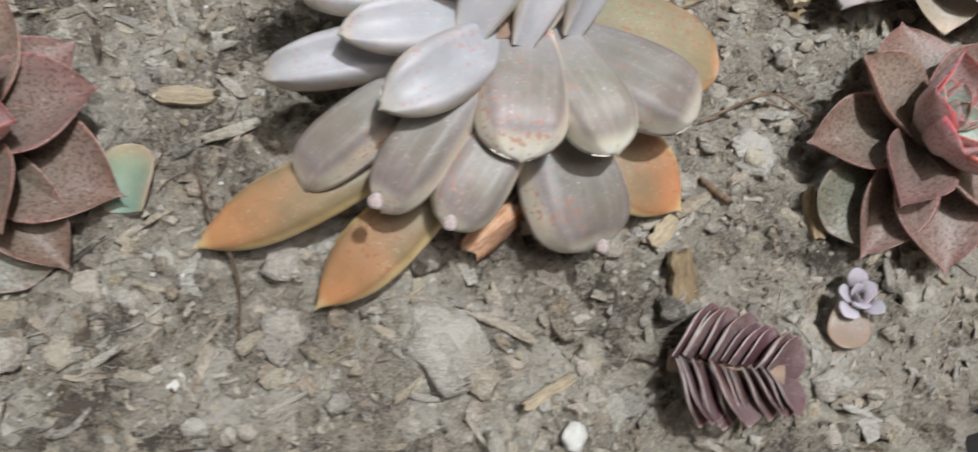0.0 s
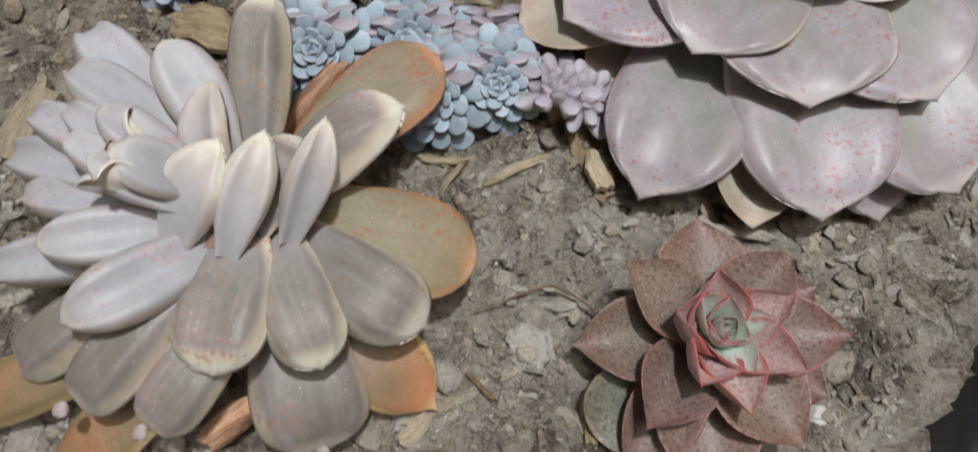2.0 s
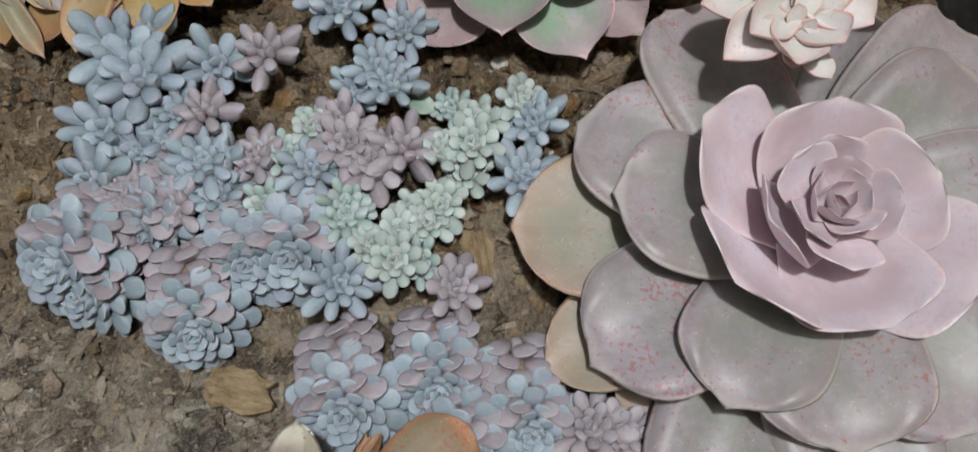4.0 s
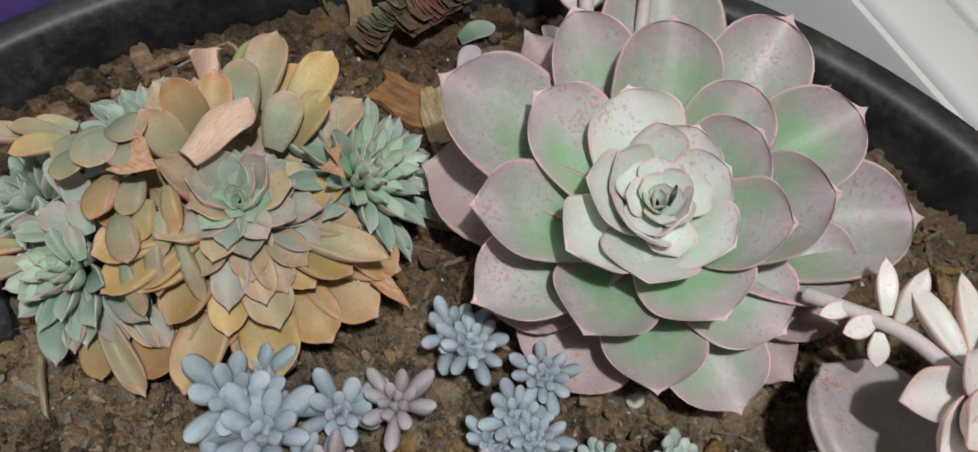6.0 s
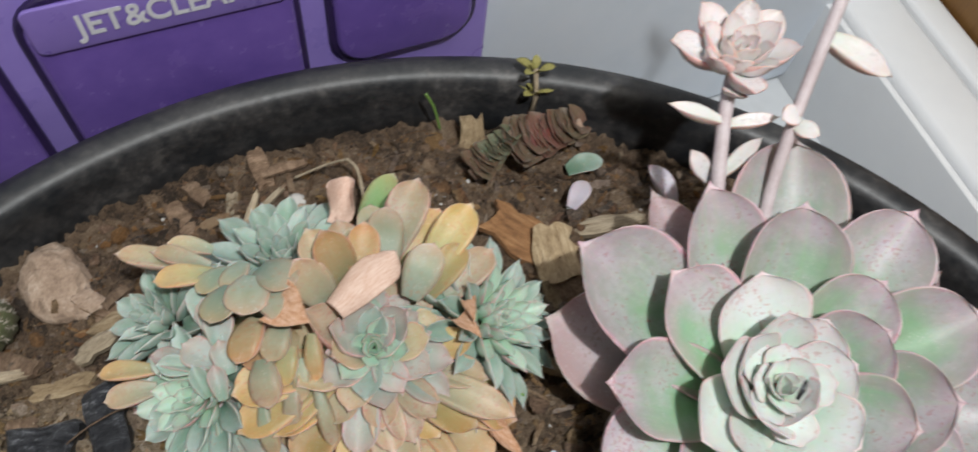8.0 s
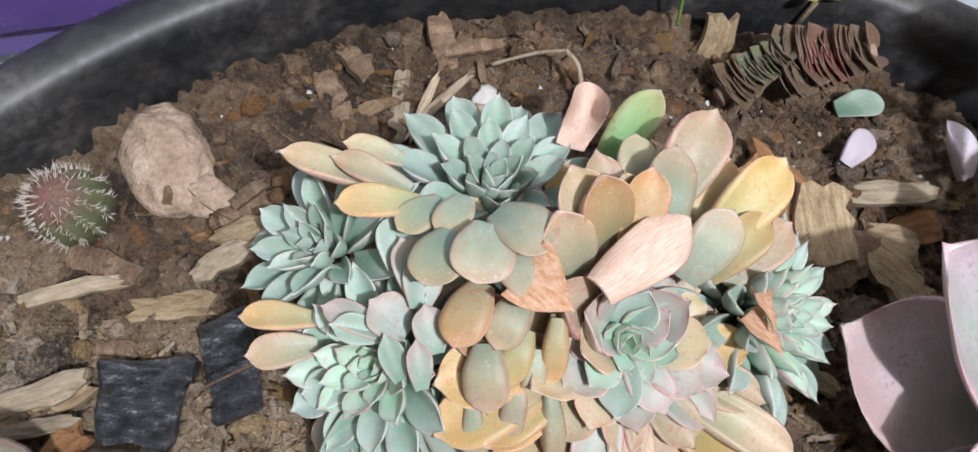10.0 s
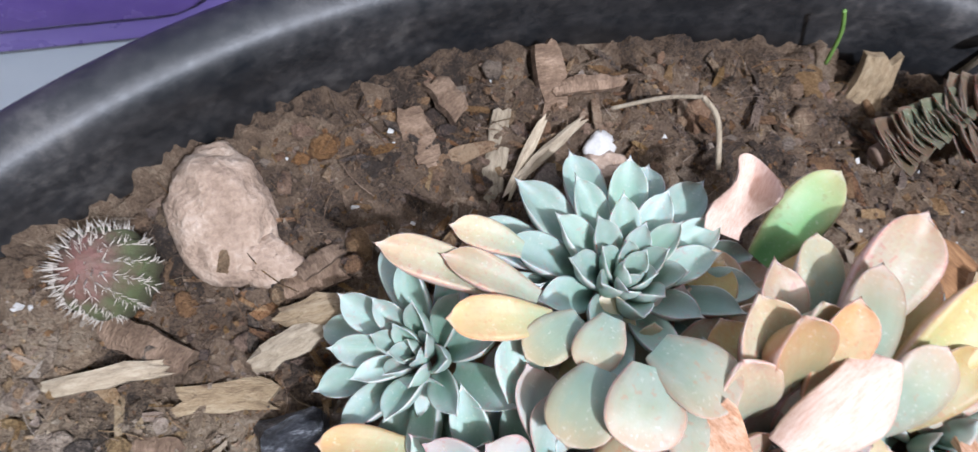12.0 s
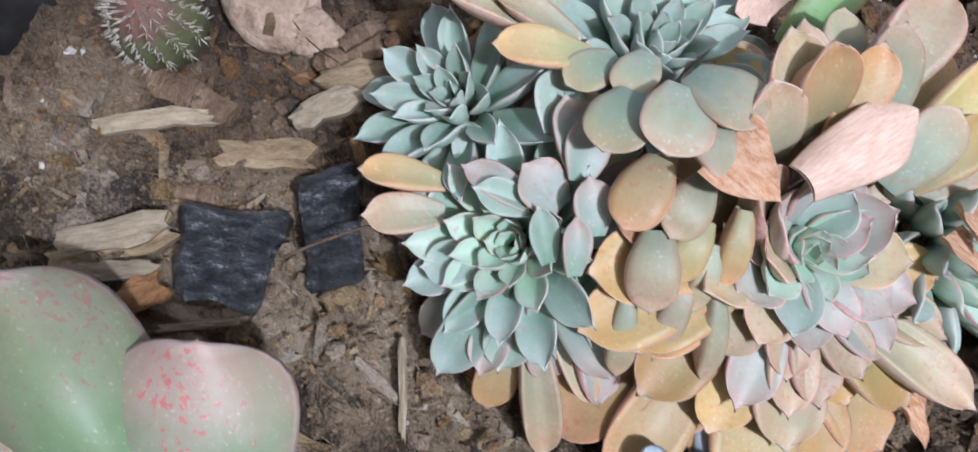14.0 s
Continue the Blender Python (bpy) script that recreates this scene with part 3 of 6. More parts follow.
def build_machine():
    """The appliance behind the bowl: a pale body with a purple see-through drawer front."""
    turn = 27.0
    pale = plain_material("pale_blue_plastic", [(0.64, 0.71, 0.80), (0.70, 0.76, 0.84), (0.74, 0.79, 0.86)], 5, 0.35, 0.05, space="Place")
    violet = plain_material("violet_plastic", [(0.10, 0.06, 0.28), (0.15, 0.09, 0.36), (0.20, 0.13, 0.42)], 9, 0.25, 0.05)
    dark_violet = plain_material("dark_violet_seal", [(0.02, 0.012, 0.05), (0.035, 0.02, 0.08)], 20, 0.4, 0.1)
    light_violet = plain_material("light_violet_plastic", [(0.21, 0.15, 0.47), (0.28, 0.21, 0.56)], 9, 0.3, 0.05)
    letters = plain_material("silver_print", [(0.60, 0.60, 0.66), (0.68, 0.68, 0.72)], 60, 0.5, 0.1)
    face = pose(0, 0.35, 0, 0, 0, turn)
    machine = thing("washing_machine", "pale blue-white appliance with a purple drawer front behind the bowl", "appliance", face)
    body = box(0.86, 0.40, 0.62, 0.012, 3)
    part("body", body, pale, machine, m=pose(0.02, 0.20, FLOOR_Z))

    def panel(x0, x1, z0, z1, depth, corner, material, name, label="", y=0.0, parent=machine):
        bm = bmesh.new()
        ring = []
        for cx, cz, a0 in ((x1 - corner, z1 - corner, 0), (x0 + corner, z1 - corner, 90), (x0 + corner, z0 + corner, 180), (x1 - corner, z0 + corner, 270)):
            for s in range(7):
                a = radians(a0 + 15 * s)
                ring.append((cx + corner * math.cos(a), cz + corner * math.sin(a)))
        f = bm.faces.new([bm.verts.new((x, y, z)) for x, z in ring])
        got = bmesh.ops.extrude_face_region(bm, geom=[f])
        for v in got["geom"]:
            if isinstance(v, bmesh.types.BMVert):
                v.co.y -= depth
        bmesh.ops.recalc_face_normals(bm, faces=bm.faces)
        edge = [e for e in bm.edges if all(abs(v.co.y - (y - depth)) < 1e-5 for v in e.verts)]
        bmesh.ops.bevel(bm, geom=edge, offset=min(depth, corner) * 0.45, segments=3, affect="EDGES", profile=0.5)
        return part(name, bm, material, parent, label)

    front = panel(-0.42, -0.032, -0.075, 0.066, 0.010, 0.006, light_violet, "drawer_front", "translucent light violet drawer front")
    for x0, x1, z0, top in ((-0.235, -0.130, -0.048, 0.058), (-0.113, -0.044, -0.020, 0.16), (-0.39, -0.252, -0.052, 0.058)):
        panel(x0 - 0.003, x1 + 0.003, z0 - 0.003, min(top, 0.062), 0.003, 0.018, dark_violet, "window_seal", "dark seam line", y=-0.010, parent=front)
        panel(x0, x1, z0, min(top, 0.0625) - 0.003, 0.006, 0.016, violet, "drawer_window", "deep purple see-through window", y=-0.010, parent=front)
    band = plain_material("violet_print_band", [(0.19, 0.13, 0.43), (0.25, 0.18, 0.50)], 9, 0.3, 0.05)
    panel(-0.2325, -0.1325, 0.0335, 0.0575, 0.0015, 0.004, band, "label_band", "lighter violet band behind the print", y=-0.016, parent=front)
    text = bpy.data.curves.new("lettering", "FONT")
    text.body, text.size, text.extrude = "JET&CLEAN", 0.0155, 0.0001
    text.materials.append(letters)
    text.offset = 0.0003
    ob = new("lettering", text)
    ob.parent = front
    ob.matrix_basis = pose(-0.2150, -0.0178, 0.0400, 90, 0, 0) @ Matrix.Diagonal((0.86, 1.0, 1.0, 1.0))
    tagged(ob, "silver printed capital letters")


build_machine()


def build_sill():
    """The white ledge beside the bowl and the brown panel beyond it."""
    white = plain_material("white_gloss_paint", [(0.72, 0.73, 0.75), (0.78, 0.79, 0.80)], 6, 0.35, 0.05, space="Place")
    brown = plain_material("brown_wood", [(0.16, 0.075, 0.02), (0.24, 0.115, 0.03), (0.28, 0.14, 0.04)], 10, 0.5, 0.2, stretch=(1, 8, 1))
    m = pose(0.32, 0.205, FLOOR_Z, 0, 0, 24)
    sill = thing("white_ledge", "white painted ledge with a seam along it", "ledge", m)
    part("edge_bead", box(0.005, 1.1, 0.084, 0.001), white, sill, m=pose(0.0075, 0, 0))
    part("top_board", box(0.046, 1.1, 0.090, 0.006), white, sill, m=pose(0.034, 0, 0))
    part("back_board", box(0.024, 1.1, 0.093, 0.004), white, sill, m=pose(0.0695, 0, 0))
    tagged(part("brown_panel", box(0.03, 1.1, 0.5, 0.004), brown, m=m @ pose(0.098, 0, 0)), "warm brown wooden panel behind the white ledge", "panel")


build_sill()

# ---- succulents ----
UP = Vector((0, 0, 1))


def around(parent, mesh, rows, z_foot, r_foot=0.006, axis=(0, 0, 1), rng=random, depth=None, twist=6, roll=0.0, broad=1.0):
    """Leaves about the parent's axis. rows: azimuth in degrees, reach, height and width of the leaf's tip in millimetres."""
    meshes = mesh if isinstance(mesh, list) else [mesh]
    for k, (az, r, z, w) in enumerate(rows):
        a = radians(az)
        out = Vector((math.cos(a), math.sin(a), 0))
        foot = out * min(r_foot, r * 0.0003) + UP * z_foot
        tip = out * r * 0.001 + UP * z * 0.001
        leaf(parent, meshes[k % len(meshes)], foot, tip, w * 0.001 * broad, axis, roll + rng.uniform(-twist, twist), depth)


def between(parent, mesh, rows, hub, rng=random, label="", twist=8, lift=1.0):
    """Single leaves of a thing that stands at the hub. rows: foot and tip as x, y, z and the width, in millimetres of the place."""
    origin = parent.matrix_world.translation
    meshes = mesh if isinstance(mesh, list) else [mesh]
    for k, (ax, ay, az, bx, by, bz, w) in enumerate(rows):
        a, b = Vector((ax, ay, az)) * 0.001, Vector((bx, by, bz)) * 0.001
        up = ((a + b) * 0.5 - Vector(hub)).normalized() * 0.6 + UP * lift
        leaf(parent, meshes[k % len(meshes)], a - origin, b - origin, w * 0.001, up, rng.uniform(-twist, twist), label=label)


def fan(parent, mesh, rows, hub, z_foot, share=0.35, rng=random, twist=6, lift=1.0):
    """Leaves that spread from a hub. rows: the tip as x, y, z and the width, in millimetres of the place; the foot lies a share of the way out."""
    origin = parent.matrix_world.translation
    meshes = mesh if isinstance(mesh, list) else [mesh]
    hub = Vector((hub[0], hub[1], 0))
    for k, (x, y, z, w) in enumerate(rows):
        tip = Vector((x, y, z)) * 0.001
        out = Vector((tip.x, tip.y, 0)) - hub
        foot = hub + out * share + UP * z_foot
        leaf(parent, meshes[k % len(meshes)], foot - origin, tip - origin, w * 0.001, out.normalized() * 0.25 + UP * lift, rng.uniform(-twist, twist))


def trunk(parent, points, radius, material=STEM, name="stem", label=""):
    return part(name, tube(curve_points(points, 6), radius, 9), material, parent, label)


def green_echeveria():
    rng = random.Random(11)
    ob = thing("green_echeveria", "large green echeveria rosette with pink-edged fleshy leaves", "succulent", pose(0.082, 0.119, 0))
    wide = [leaf_mesh("leaf", GREEN_ROSE, 0.60, 0.82, 0.62, 0.055, 0.075, 0.14, -0.02, 0.02, 0.12, 10, 16, seed=s, under=False) for s in (1, 2, 3)]
    heart = [leaf_mesh("leaf", GREEN_HEART, 0.60, 0.82, 0.72, 0.05, 0.085, 0.16, -0.04, 0.04, 0.1, 10, 16, seed=s, under=False) for s in (4, 5)]
    dull = leaf_mesh("leaf", GREEN_OLD, 0.60, 0.6, 0.6, 0.07, 0.08, 0.08, 0.02, 0.0, 0.2, seed=7)
    lean = Vector((0.0, -0.22, 1))
    trunk(ob, [(0, 0.004, -0.01), (0, 0.003, 0.02), (0, 0, 0.036)], 0.009)
    around(ob, dull, [(164, 77, 30, 42), (235, 60, 10, 41), (314, 65, 11, 28), (35, 72, 44, 18), (120, 79, 44, 22), (37, 83, 38, 30), (205, 60, 20, 34), (335, 70, 20, 32)], 0.016, 0.012, lean, rng, broad=1.05, twist=3, roll=3)
    around(ob, wide, [(268, 56, 25, 32), (293, 64, 16, 33), (357, 82, 42, 39), (113, 66, 64, 30), (85, 87, 60, 42)], 0.021, 0.012, lean, rng, broad=1.06, twist=3, roll=3)
    around(ob, wide, [(52, 75, 62, 35)], 0.022, 0.010, lean, rng, broad=1.04, twist=1, roll=1)
    around(ob, wide, [(152, 77, 58, 40), (188, 59, 54, 31), (209, 65, 35, 31), (240, 50, 40, 33), (353, 51, 59, 33), (22, 70, 57, 34), (315, 54, 29, 35), (342, 67, 33, 30)], 0.027, 0.011, lean, rng, broad=1.06, twist=3, roll=3)
    around(ob, wide, [(291, 43, 44, 34), (144, 48, 61, 31), (84, 56, 66, 34), (337, 40, 57, 29)], 0.032, 0.009, lean, rng, broad=1.06, twist=3, roll=3)
    around(ob, [heart[0], wide[0], heart[1]], [(107, 33, 61, 31), (45, 46, 60, 28), (257, 34, 52, 29), (218, 40, 56, 28), (26, 34, 61, 29), (311, 29, 54, 25)], 0.035, 0.008, lean, rng, broad=1.06, twist=3, roll=3)
    around(ob, heart, [(12, 21, 57, 22), (184, 25, 59, 24), (57, 21, 60, 24), (233, 20, 54, 23), (146, 17, 58, 20), (301, 13, 55, 19), (95, 19, 61, 20)], 0.038, 0.005, lean, rng, broad=1.06, twist=3, roll=3)
    spiral(ob, heart, (0, -0.001, 0.045), lean, 16, 0.0004, 0.005, (0.006, 0.0145), (0.006, 0.0155), (74, 24), 20, rng=rng)
    part("debris", tube([(0.0003, -0.0085, 0.0555), (0.0016, -0.006, 0.0575), (0.0028, -0.003, 0.0585)], [0.0006, 0.0010, 0.0004], 6), CHARCOAL, ob, "dark speck of debris in the heart")
    return ob


GREEN_OLD = leaf_material("green_old_leaf", (0.26, 0.24, 0.20), (0.32, 0.25, 0.25), (0.34, 0.25, 0.27), (0.36, 0.20, 0.20), 0.08, 0.5, (0.46, 0.42, 0.44), 0.3, (0.15, 0.07, 0.05), 0.4)
green_echeveria()


def pink_echeveria():
    rng = random.Random(12)
    ob = thing("pink_echeveria", "large dusky pink echeveria rosette with broad cupped leaves", "succulent", pose(0.170, -0.0055, 0))
    wide = [leaf_mesh("leaf", PINK_ROSE, 0.60, 0.92, 0.6, 0.035, 0.085, 0.12, 0.03, 0.03, 0.12, 14, 16, seed=s, roll=0.10, under=False) for s in (1, 2, 3)]
    heart = [leaf_mesh("leaf", PINK_HEART, 0.60, 0.95, 0.7, 0.02, 0.10, 0.17, -0.10, 0.08, 0.1, 14, 16, seed=s, roll=0.06, under=False) for s in (4, 5)]
    old = leaf_mesh("leaf", PINK_OLD, 0.62, 0.7, 0.5, 0.03, 0.08, 0.08, 0.02, 0.0, 0.15, seed=6)
    lean = Vector((0, -0.05, 1))
    trunk(ob, [(0, 0, -0.01), (0, 0, 0.034)], 0.009)
    around(ob, [old, wide[0], old], [(177, 86, 18, 45), (246, 92, 15, 39), (267, 90, 8, 27), (207, 85, 12, 31), (293, 88, 7, 30), (227, 77, 7, 27), (87, 73, 18, 42), (65, 92, 14, 35), (325, 88, 12, 38)], 0.012, 0.010, lean, rng, broad=1.10, twist=2, roll=7)
    around(ob, wide, [(211, 73, 26, 43), (277, 88, 21, 42), (304, 90, 20, 42), (150, 74, 26, 43), (114, 84, 27, 40), (52, 94, 24, 36), (27, 80, 23, 40), (343, 82, 22, 40)], 0.018, 0.009, lean, rng, broad=1.10, twist=2, roll=7)
    around(ob, wide, [(271, 62, 36, 44), (302, 66, 36, 41), (171, 56, 37, 41), (42, 67, 40, 38), (8, 61, 38, 39), (240, 58, 36, 38)], 0.024, 0.008, lean, rng, broad=1.10, twist=2, roll=7)
    around(ob, heart, [(218, 38, 52, 40), (85, 29, 54, 36), (145, 42, 52, 36), (330, 42, 46, 38)], 0.028, 0.006, lean, rng, broad=1.10, twist=2, roll=7)
    around(ob, heart, [(198, 22, 55, 25), (285, 35, 49, 36), (14, 27, 53, 32), (100, 17, 56, 22)], 0.034, 0.004, lean, rng, broad=1.10, twist=2, roll=7)
    spiral(ob, heart, (0, 0, 0.046), lean, 13, 0.0004, 0.004, (0.006, 0.018), (0.006, 0.020), (80, 34), 60, rng=rng)


PINK_OLD = leaf_material("pink_old_leaf", (0.25, 0.29, 0.22), (0.27, 0.29, 0.24), (0.35, 0.27, 0.215), (0.46, 0.25, 0.15), 0.07, 0.6, (0.40, 0.41, 0.40), 0.35, (0.25, 0.10, 0.05), 0.4, flush=0.18, mottle=0.75, lip=0.35)
pink_echeveria()


def grey_echeveria():
    rng = random.Random(13)
    hub = (0.0334, -0.1218, 0)
    ob = thing("grey_echeveria", "leaning grey echeveria with amber drying lower leaves on the soil", "succulent", pose(*hub))
    wide = [leaf_mesh("leaf", GREY_ROSE, 0.62, 0.92, 0.6, 0.015, 0.13, 0.05, 0.06, 0.0, 0.22, 14, 16, seed=s, roll=0.24) for s in (1, 2, 3)]
    amber = leaf_mesh("leaf", AMBER, 0.58, 0.3, 0.55, 0.07, 0.12, 0.0, 0.06, 0.0, 0.2, 12, 14, seed=5, roll=0.06)
    heart = [leaf_mesh("leaf", GREY_HEART, 0.56, 0.72, 0.45, 0.02, 0.19, 0.12, 0.03, 0.06, 0.16, 12, 14, seed=s, roll=0.16) for s in (6, 7)]
    upright = [leaf_mesh("leaf", GREY_UPRIGHT, 0.56, 0.62, 0.42, 0.02, 0.17, 0.16, 0.04, 0.02, 0.2, 12, 14, seed=s, roll=0.20) for s in (9, 10)]
    rimmed = leaf_mesh("leaf", AMBER_RIM, 0.62, 0.75, 0.5, 0.01, 0.10, 0.0, 0.06, 0.0, 0.25, 12, 14, seed=8, roll=0.06)
    trunk(ob, [(0.02, 0, -0.008), (0.01, 0.0, 0.014), (0.0, 0.0, 0.030), (-0.006, 0.001, 0.042)], 0.0075)
    # the head, nodding to one side
    axis = Vector((-0.80, 0.22, 0.55))
    head = [(29, -106, 46, 14, -86, 60, 13), (24, -108, 46, -11, -90, 50, 12), (18, -106, 42, -18, -71, 35, 14), (25, -115, 50, 5, -105, 62, 10), (20, -115, 48, -20, -100, 45, 10), (20, -117, 46, -28, -108, 35, 11),
                        (25, -116, 50, 12, -116, 66, 11), (16, -114, 50, -8, -101, 52, 8), (16, -118, 50, -4, -110, 56, 8), (22, -121, 50, 6, -117, 63, 8), (20, -119, 40, -18, -120, 42, 10), (27, -121, 38, -7, -133, 50, 12),
                        (26, -122, 32, -26, -137, 34, 12), (31, -123, 37, 3, -149, 50, 14)]
    between(ob, heart, [(*r[:6], r[6] * 1.16) for r in head], (0.02, -0.117, 0.03), rng)
    spiral(ob, heart, Vector((0.014, -0.115, 0.052)) - Vector(hub), axis, 9, 0.0006, 0.003, (0.008, 0.018), (0.004, 0.008), (84, 48), 40, rng=rng)
    between(ob, upright, [(20, -128, 42, 29, -111, 62, 15), (32, -129, 42, 40, -108, 62, 12), (44, -123, 38, 53, -103, 60, 11), (28, -118, 44, 24, -96, 60, 12)], (0.035, -0.09, 0.05), rng, lift=0.6)
    between(ob, wide, [(36, -122, 40, 44, -102, 50, 14), (32, -108, 34, 30, -69, 56, 15), (36, -110, 28, 61, -88, 50, 19)], (0.03, -0.13, 0.03), rng)
    between(ob, wide, [(41, -120, 30, 76, -138, 39, 22), (40, -121, 35, 55, -150, 43, 19), (33, -122, 38, 33, -154, 46, 22), (44, -136, 22, 57, -169, 18, 29), (34, -142, 34, 18, -169, 32, 17),
                       (24, -132, 38, 2, -166, 36, 16), (18, -130, 34, -19, -158, 28, 15)], hub, rng, lift=1.4)
    between(ob, [rimmed], [(40, -94, 20, 72, -62, 26, 26), (38, -112, 26, 89, -119, 24, 30)], hub, rng)
    between(ob, [amber], [(52, -134, 16, 82, -155, 7, 23), (10, -146, 20, -42, -172, 7, 17), (22, -150, 18, -12, -185, 4, 18)], hub, rng, lift=1.4)
    bead = finish(lump_bead(), "corky_tip", CORK)
    for x, y, z in ((18.3, -169.4, 32.5), (1.6, -166.5, 36.5), (57.2, -169.4, 18.5)):
        part("corky_tip", bead, None, ob, "pale corky leaf tip", Matrix.Translation(Vector((x, y, z)) * 0.001 - Vector(hub)))
    dry = finish(rolled_sheet(), "leaf", DRY_LEAF)
    between(ob, [dry], [(38, -158, 8, 26, -170, 5, 10), (30, -92, 18, 44, -64, 14, 8)], hub, rng, "curled dry orange leaf")


def rolled_sheet():
    """A dry leaf curled into a loose roll, one unit long along y and one wide."""
    bm = bmesh.new()
    rows = []
    for i in range(11):
        v = i / 10
        r = 0.5 * (0.45 + 0.55 * math.sin(math.pi * (0.1 + 0.65 * v)))
        turn = 4.9 - 1.6 * v
        row = []
        for j in range(13):
            a = -0.8 + turn * j / 12
            rr = r * (1 - 0.35 * j / 12) * (1 + 0.07 * math.sin(5 * a + 4 * v))
            row.append(bm.verts.new((rr * math.cos(a), v + 0.05 * math.sin(3 * a), 0.45 * rr * math.sin(a))))
        rows.append(row)
    for a, b in zip(rows, rows[1:]):
        for j in range(12):
            bm.faces.new((a[j], a[j + 1], b[j + 1], b[j]))
    bmesh.ops.solidify(bm, geom=bm.faces[:], thickness=0.03)
    return bm


def lump_bead():
    bm = bmesh.new()
    bmesh.ops.create_icosphere(bm, subdivisions=2, radius=0.0019)
    for v in bm.verts:
        v.co *= 1 + 0.25 * noise.noise(v.co * 900)
        v.co.z *= 0.7
    return bm


CORK = plain_material("corky_tip", [(0.24, 0.15, 0.12), (0.40, 0.32, 0.31), (0.52, 0.47, 0.48)], 500, 0.8, 0.6)
GREY_UPRIGHT = leaf_material("grey_upright_leaf", (0.36, 0.35, 0.37), (0.42, 0.39, 0.40), (0.46, 0.39, 0.35), (0.64, 0.56, 0.45), 0.10, 0.85, (0.50, 0.48, 0.52), 0.4, (0.50, 0.20, 0.10), 0.25, flush=0.2, mottle=0.7)
AMBER_RIM = leaf_material("amber_rimmed_leaf", (0.27, 0.27, 0.18), (0.235, 0.215, 0.135), (0.255, 0.20, 0.115), (0.52, 0.25, 0.10), 0.12, 0.9, (0.34, 0.31, 0.24), 0.25, (0.40, 0.10, 0.04), 0.6, flush=0.12, mottle=1.0)
grey_echeveria()


def red_echeveria(place, turn, group=""):
    rng = random.Random(14)
    ob = thing("red_echeveria", "small dark red speckled echeveria with pointed leaves and a green heart", "succulent", pose(*place, 0, 0, turn), group)
    wide = [leaf_mesh("leaf", RED_ROSE, 0.50, 0.15, 0.6, 0.07, 0.10, 0.22, 0.02, 0.05, 0.1, seed=s) for s in (1, 2)]
    mid = [leaf_mesh("leaf", RED_MID, 0.48, 0.15, 0.65, 0.07, 0.10, 0.30, -0.04, 0.06, 0.1, seed=s, under=False) for s in (3, 4)]
    heart = [leaf_mesh("leaf", RED_HEART, 0.48, 0.15, 0.7, 0.07, 0.10, 0.30, -0.05, 0.06, 0.0, seed=5, under=False)]
    round_leaf = leaf_mesh("leaf", RED_OLD, 0.6, 0.9, 0.6, 0.0, 0.08, 0.10, 0.03, 0.0, 0.1, seed=8)
    around(ob, round_leaf, [(226, 38, 4, 24)], 0.008, 0.005, UP, rng)
    trunk(ob, [(0, 0, -0.008), (0, 0, 0.02)], 0.005)
    around(ob, wide, [(189, 35, 12, 23), (95, 33, 12, 28), (273, 39, 10, 28), (242, 39, 5, 20), (30, 33, 14, 22), (340, 34, 12, 22)], 0.010, 0.005, UP, rng)
    around(ob, wide, [(149, 29, 25, 20), (50, 29, 24, 22), (5, 34, 22, 21), (310, 34, 20, 25), (236, 31, 23, 21)], 0.013, 0.005, UP, rng)
    around(ob, mid, [(242, 19, 37, 16), (282, 22, 33, 16), (179, 16, 38, 16), (110, 14, 37, 17), (332, 21, 34, 16), (30, 18, 35, 15)], 0.016, 0.003, UP, rng)
    spiral(ob, heart, (0.001, 0.001, 0.020), (0.1, 0.05, 1), 10, 0.0004, 0.002, (0.006, 0.017), (0.005, 0.012), (80, 50), 15, rng=rng)
    return ob


RED_OLD = leaf_material("red_old_leaf", (0.12, 0.13, 0.09), (0.12, 0.13, 0.095), (0.14, 0.125, 0.095), (0.18, 0.10, 0.07), 0.05, 0.6, (0.19, 0.19, 0.16), 0.3, (0.06, 0.04, 0.03), 0.3, speckle=0.6, lip=0.2, flush=0.1, mottle=0.7)
RED_MID = leaf_material("red_mid_leaf", (0.42, 0.40, 0.34), (0.45, 0.35, 0.325), (0.45, 0.29, 0.275), (0.46, 0.06, 0.06), 0.07, 0.9, (0.60, 0.51, 0.50), 0.5, (0.30, 0.05, 0.06), 0.5, speckle=0.5, lip=0.05, flush=0.12)
first_red = red_echeveria((0.1514, -0.1303, 0), 0, "red echeverias")
other_red = copy_thing(first_red, pose(-0.097, -0.150, 0, 0, 0, 70))
other_red["label"] = "dark red speckled echeveria beside a pale fallen leaf"


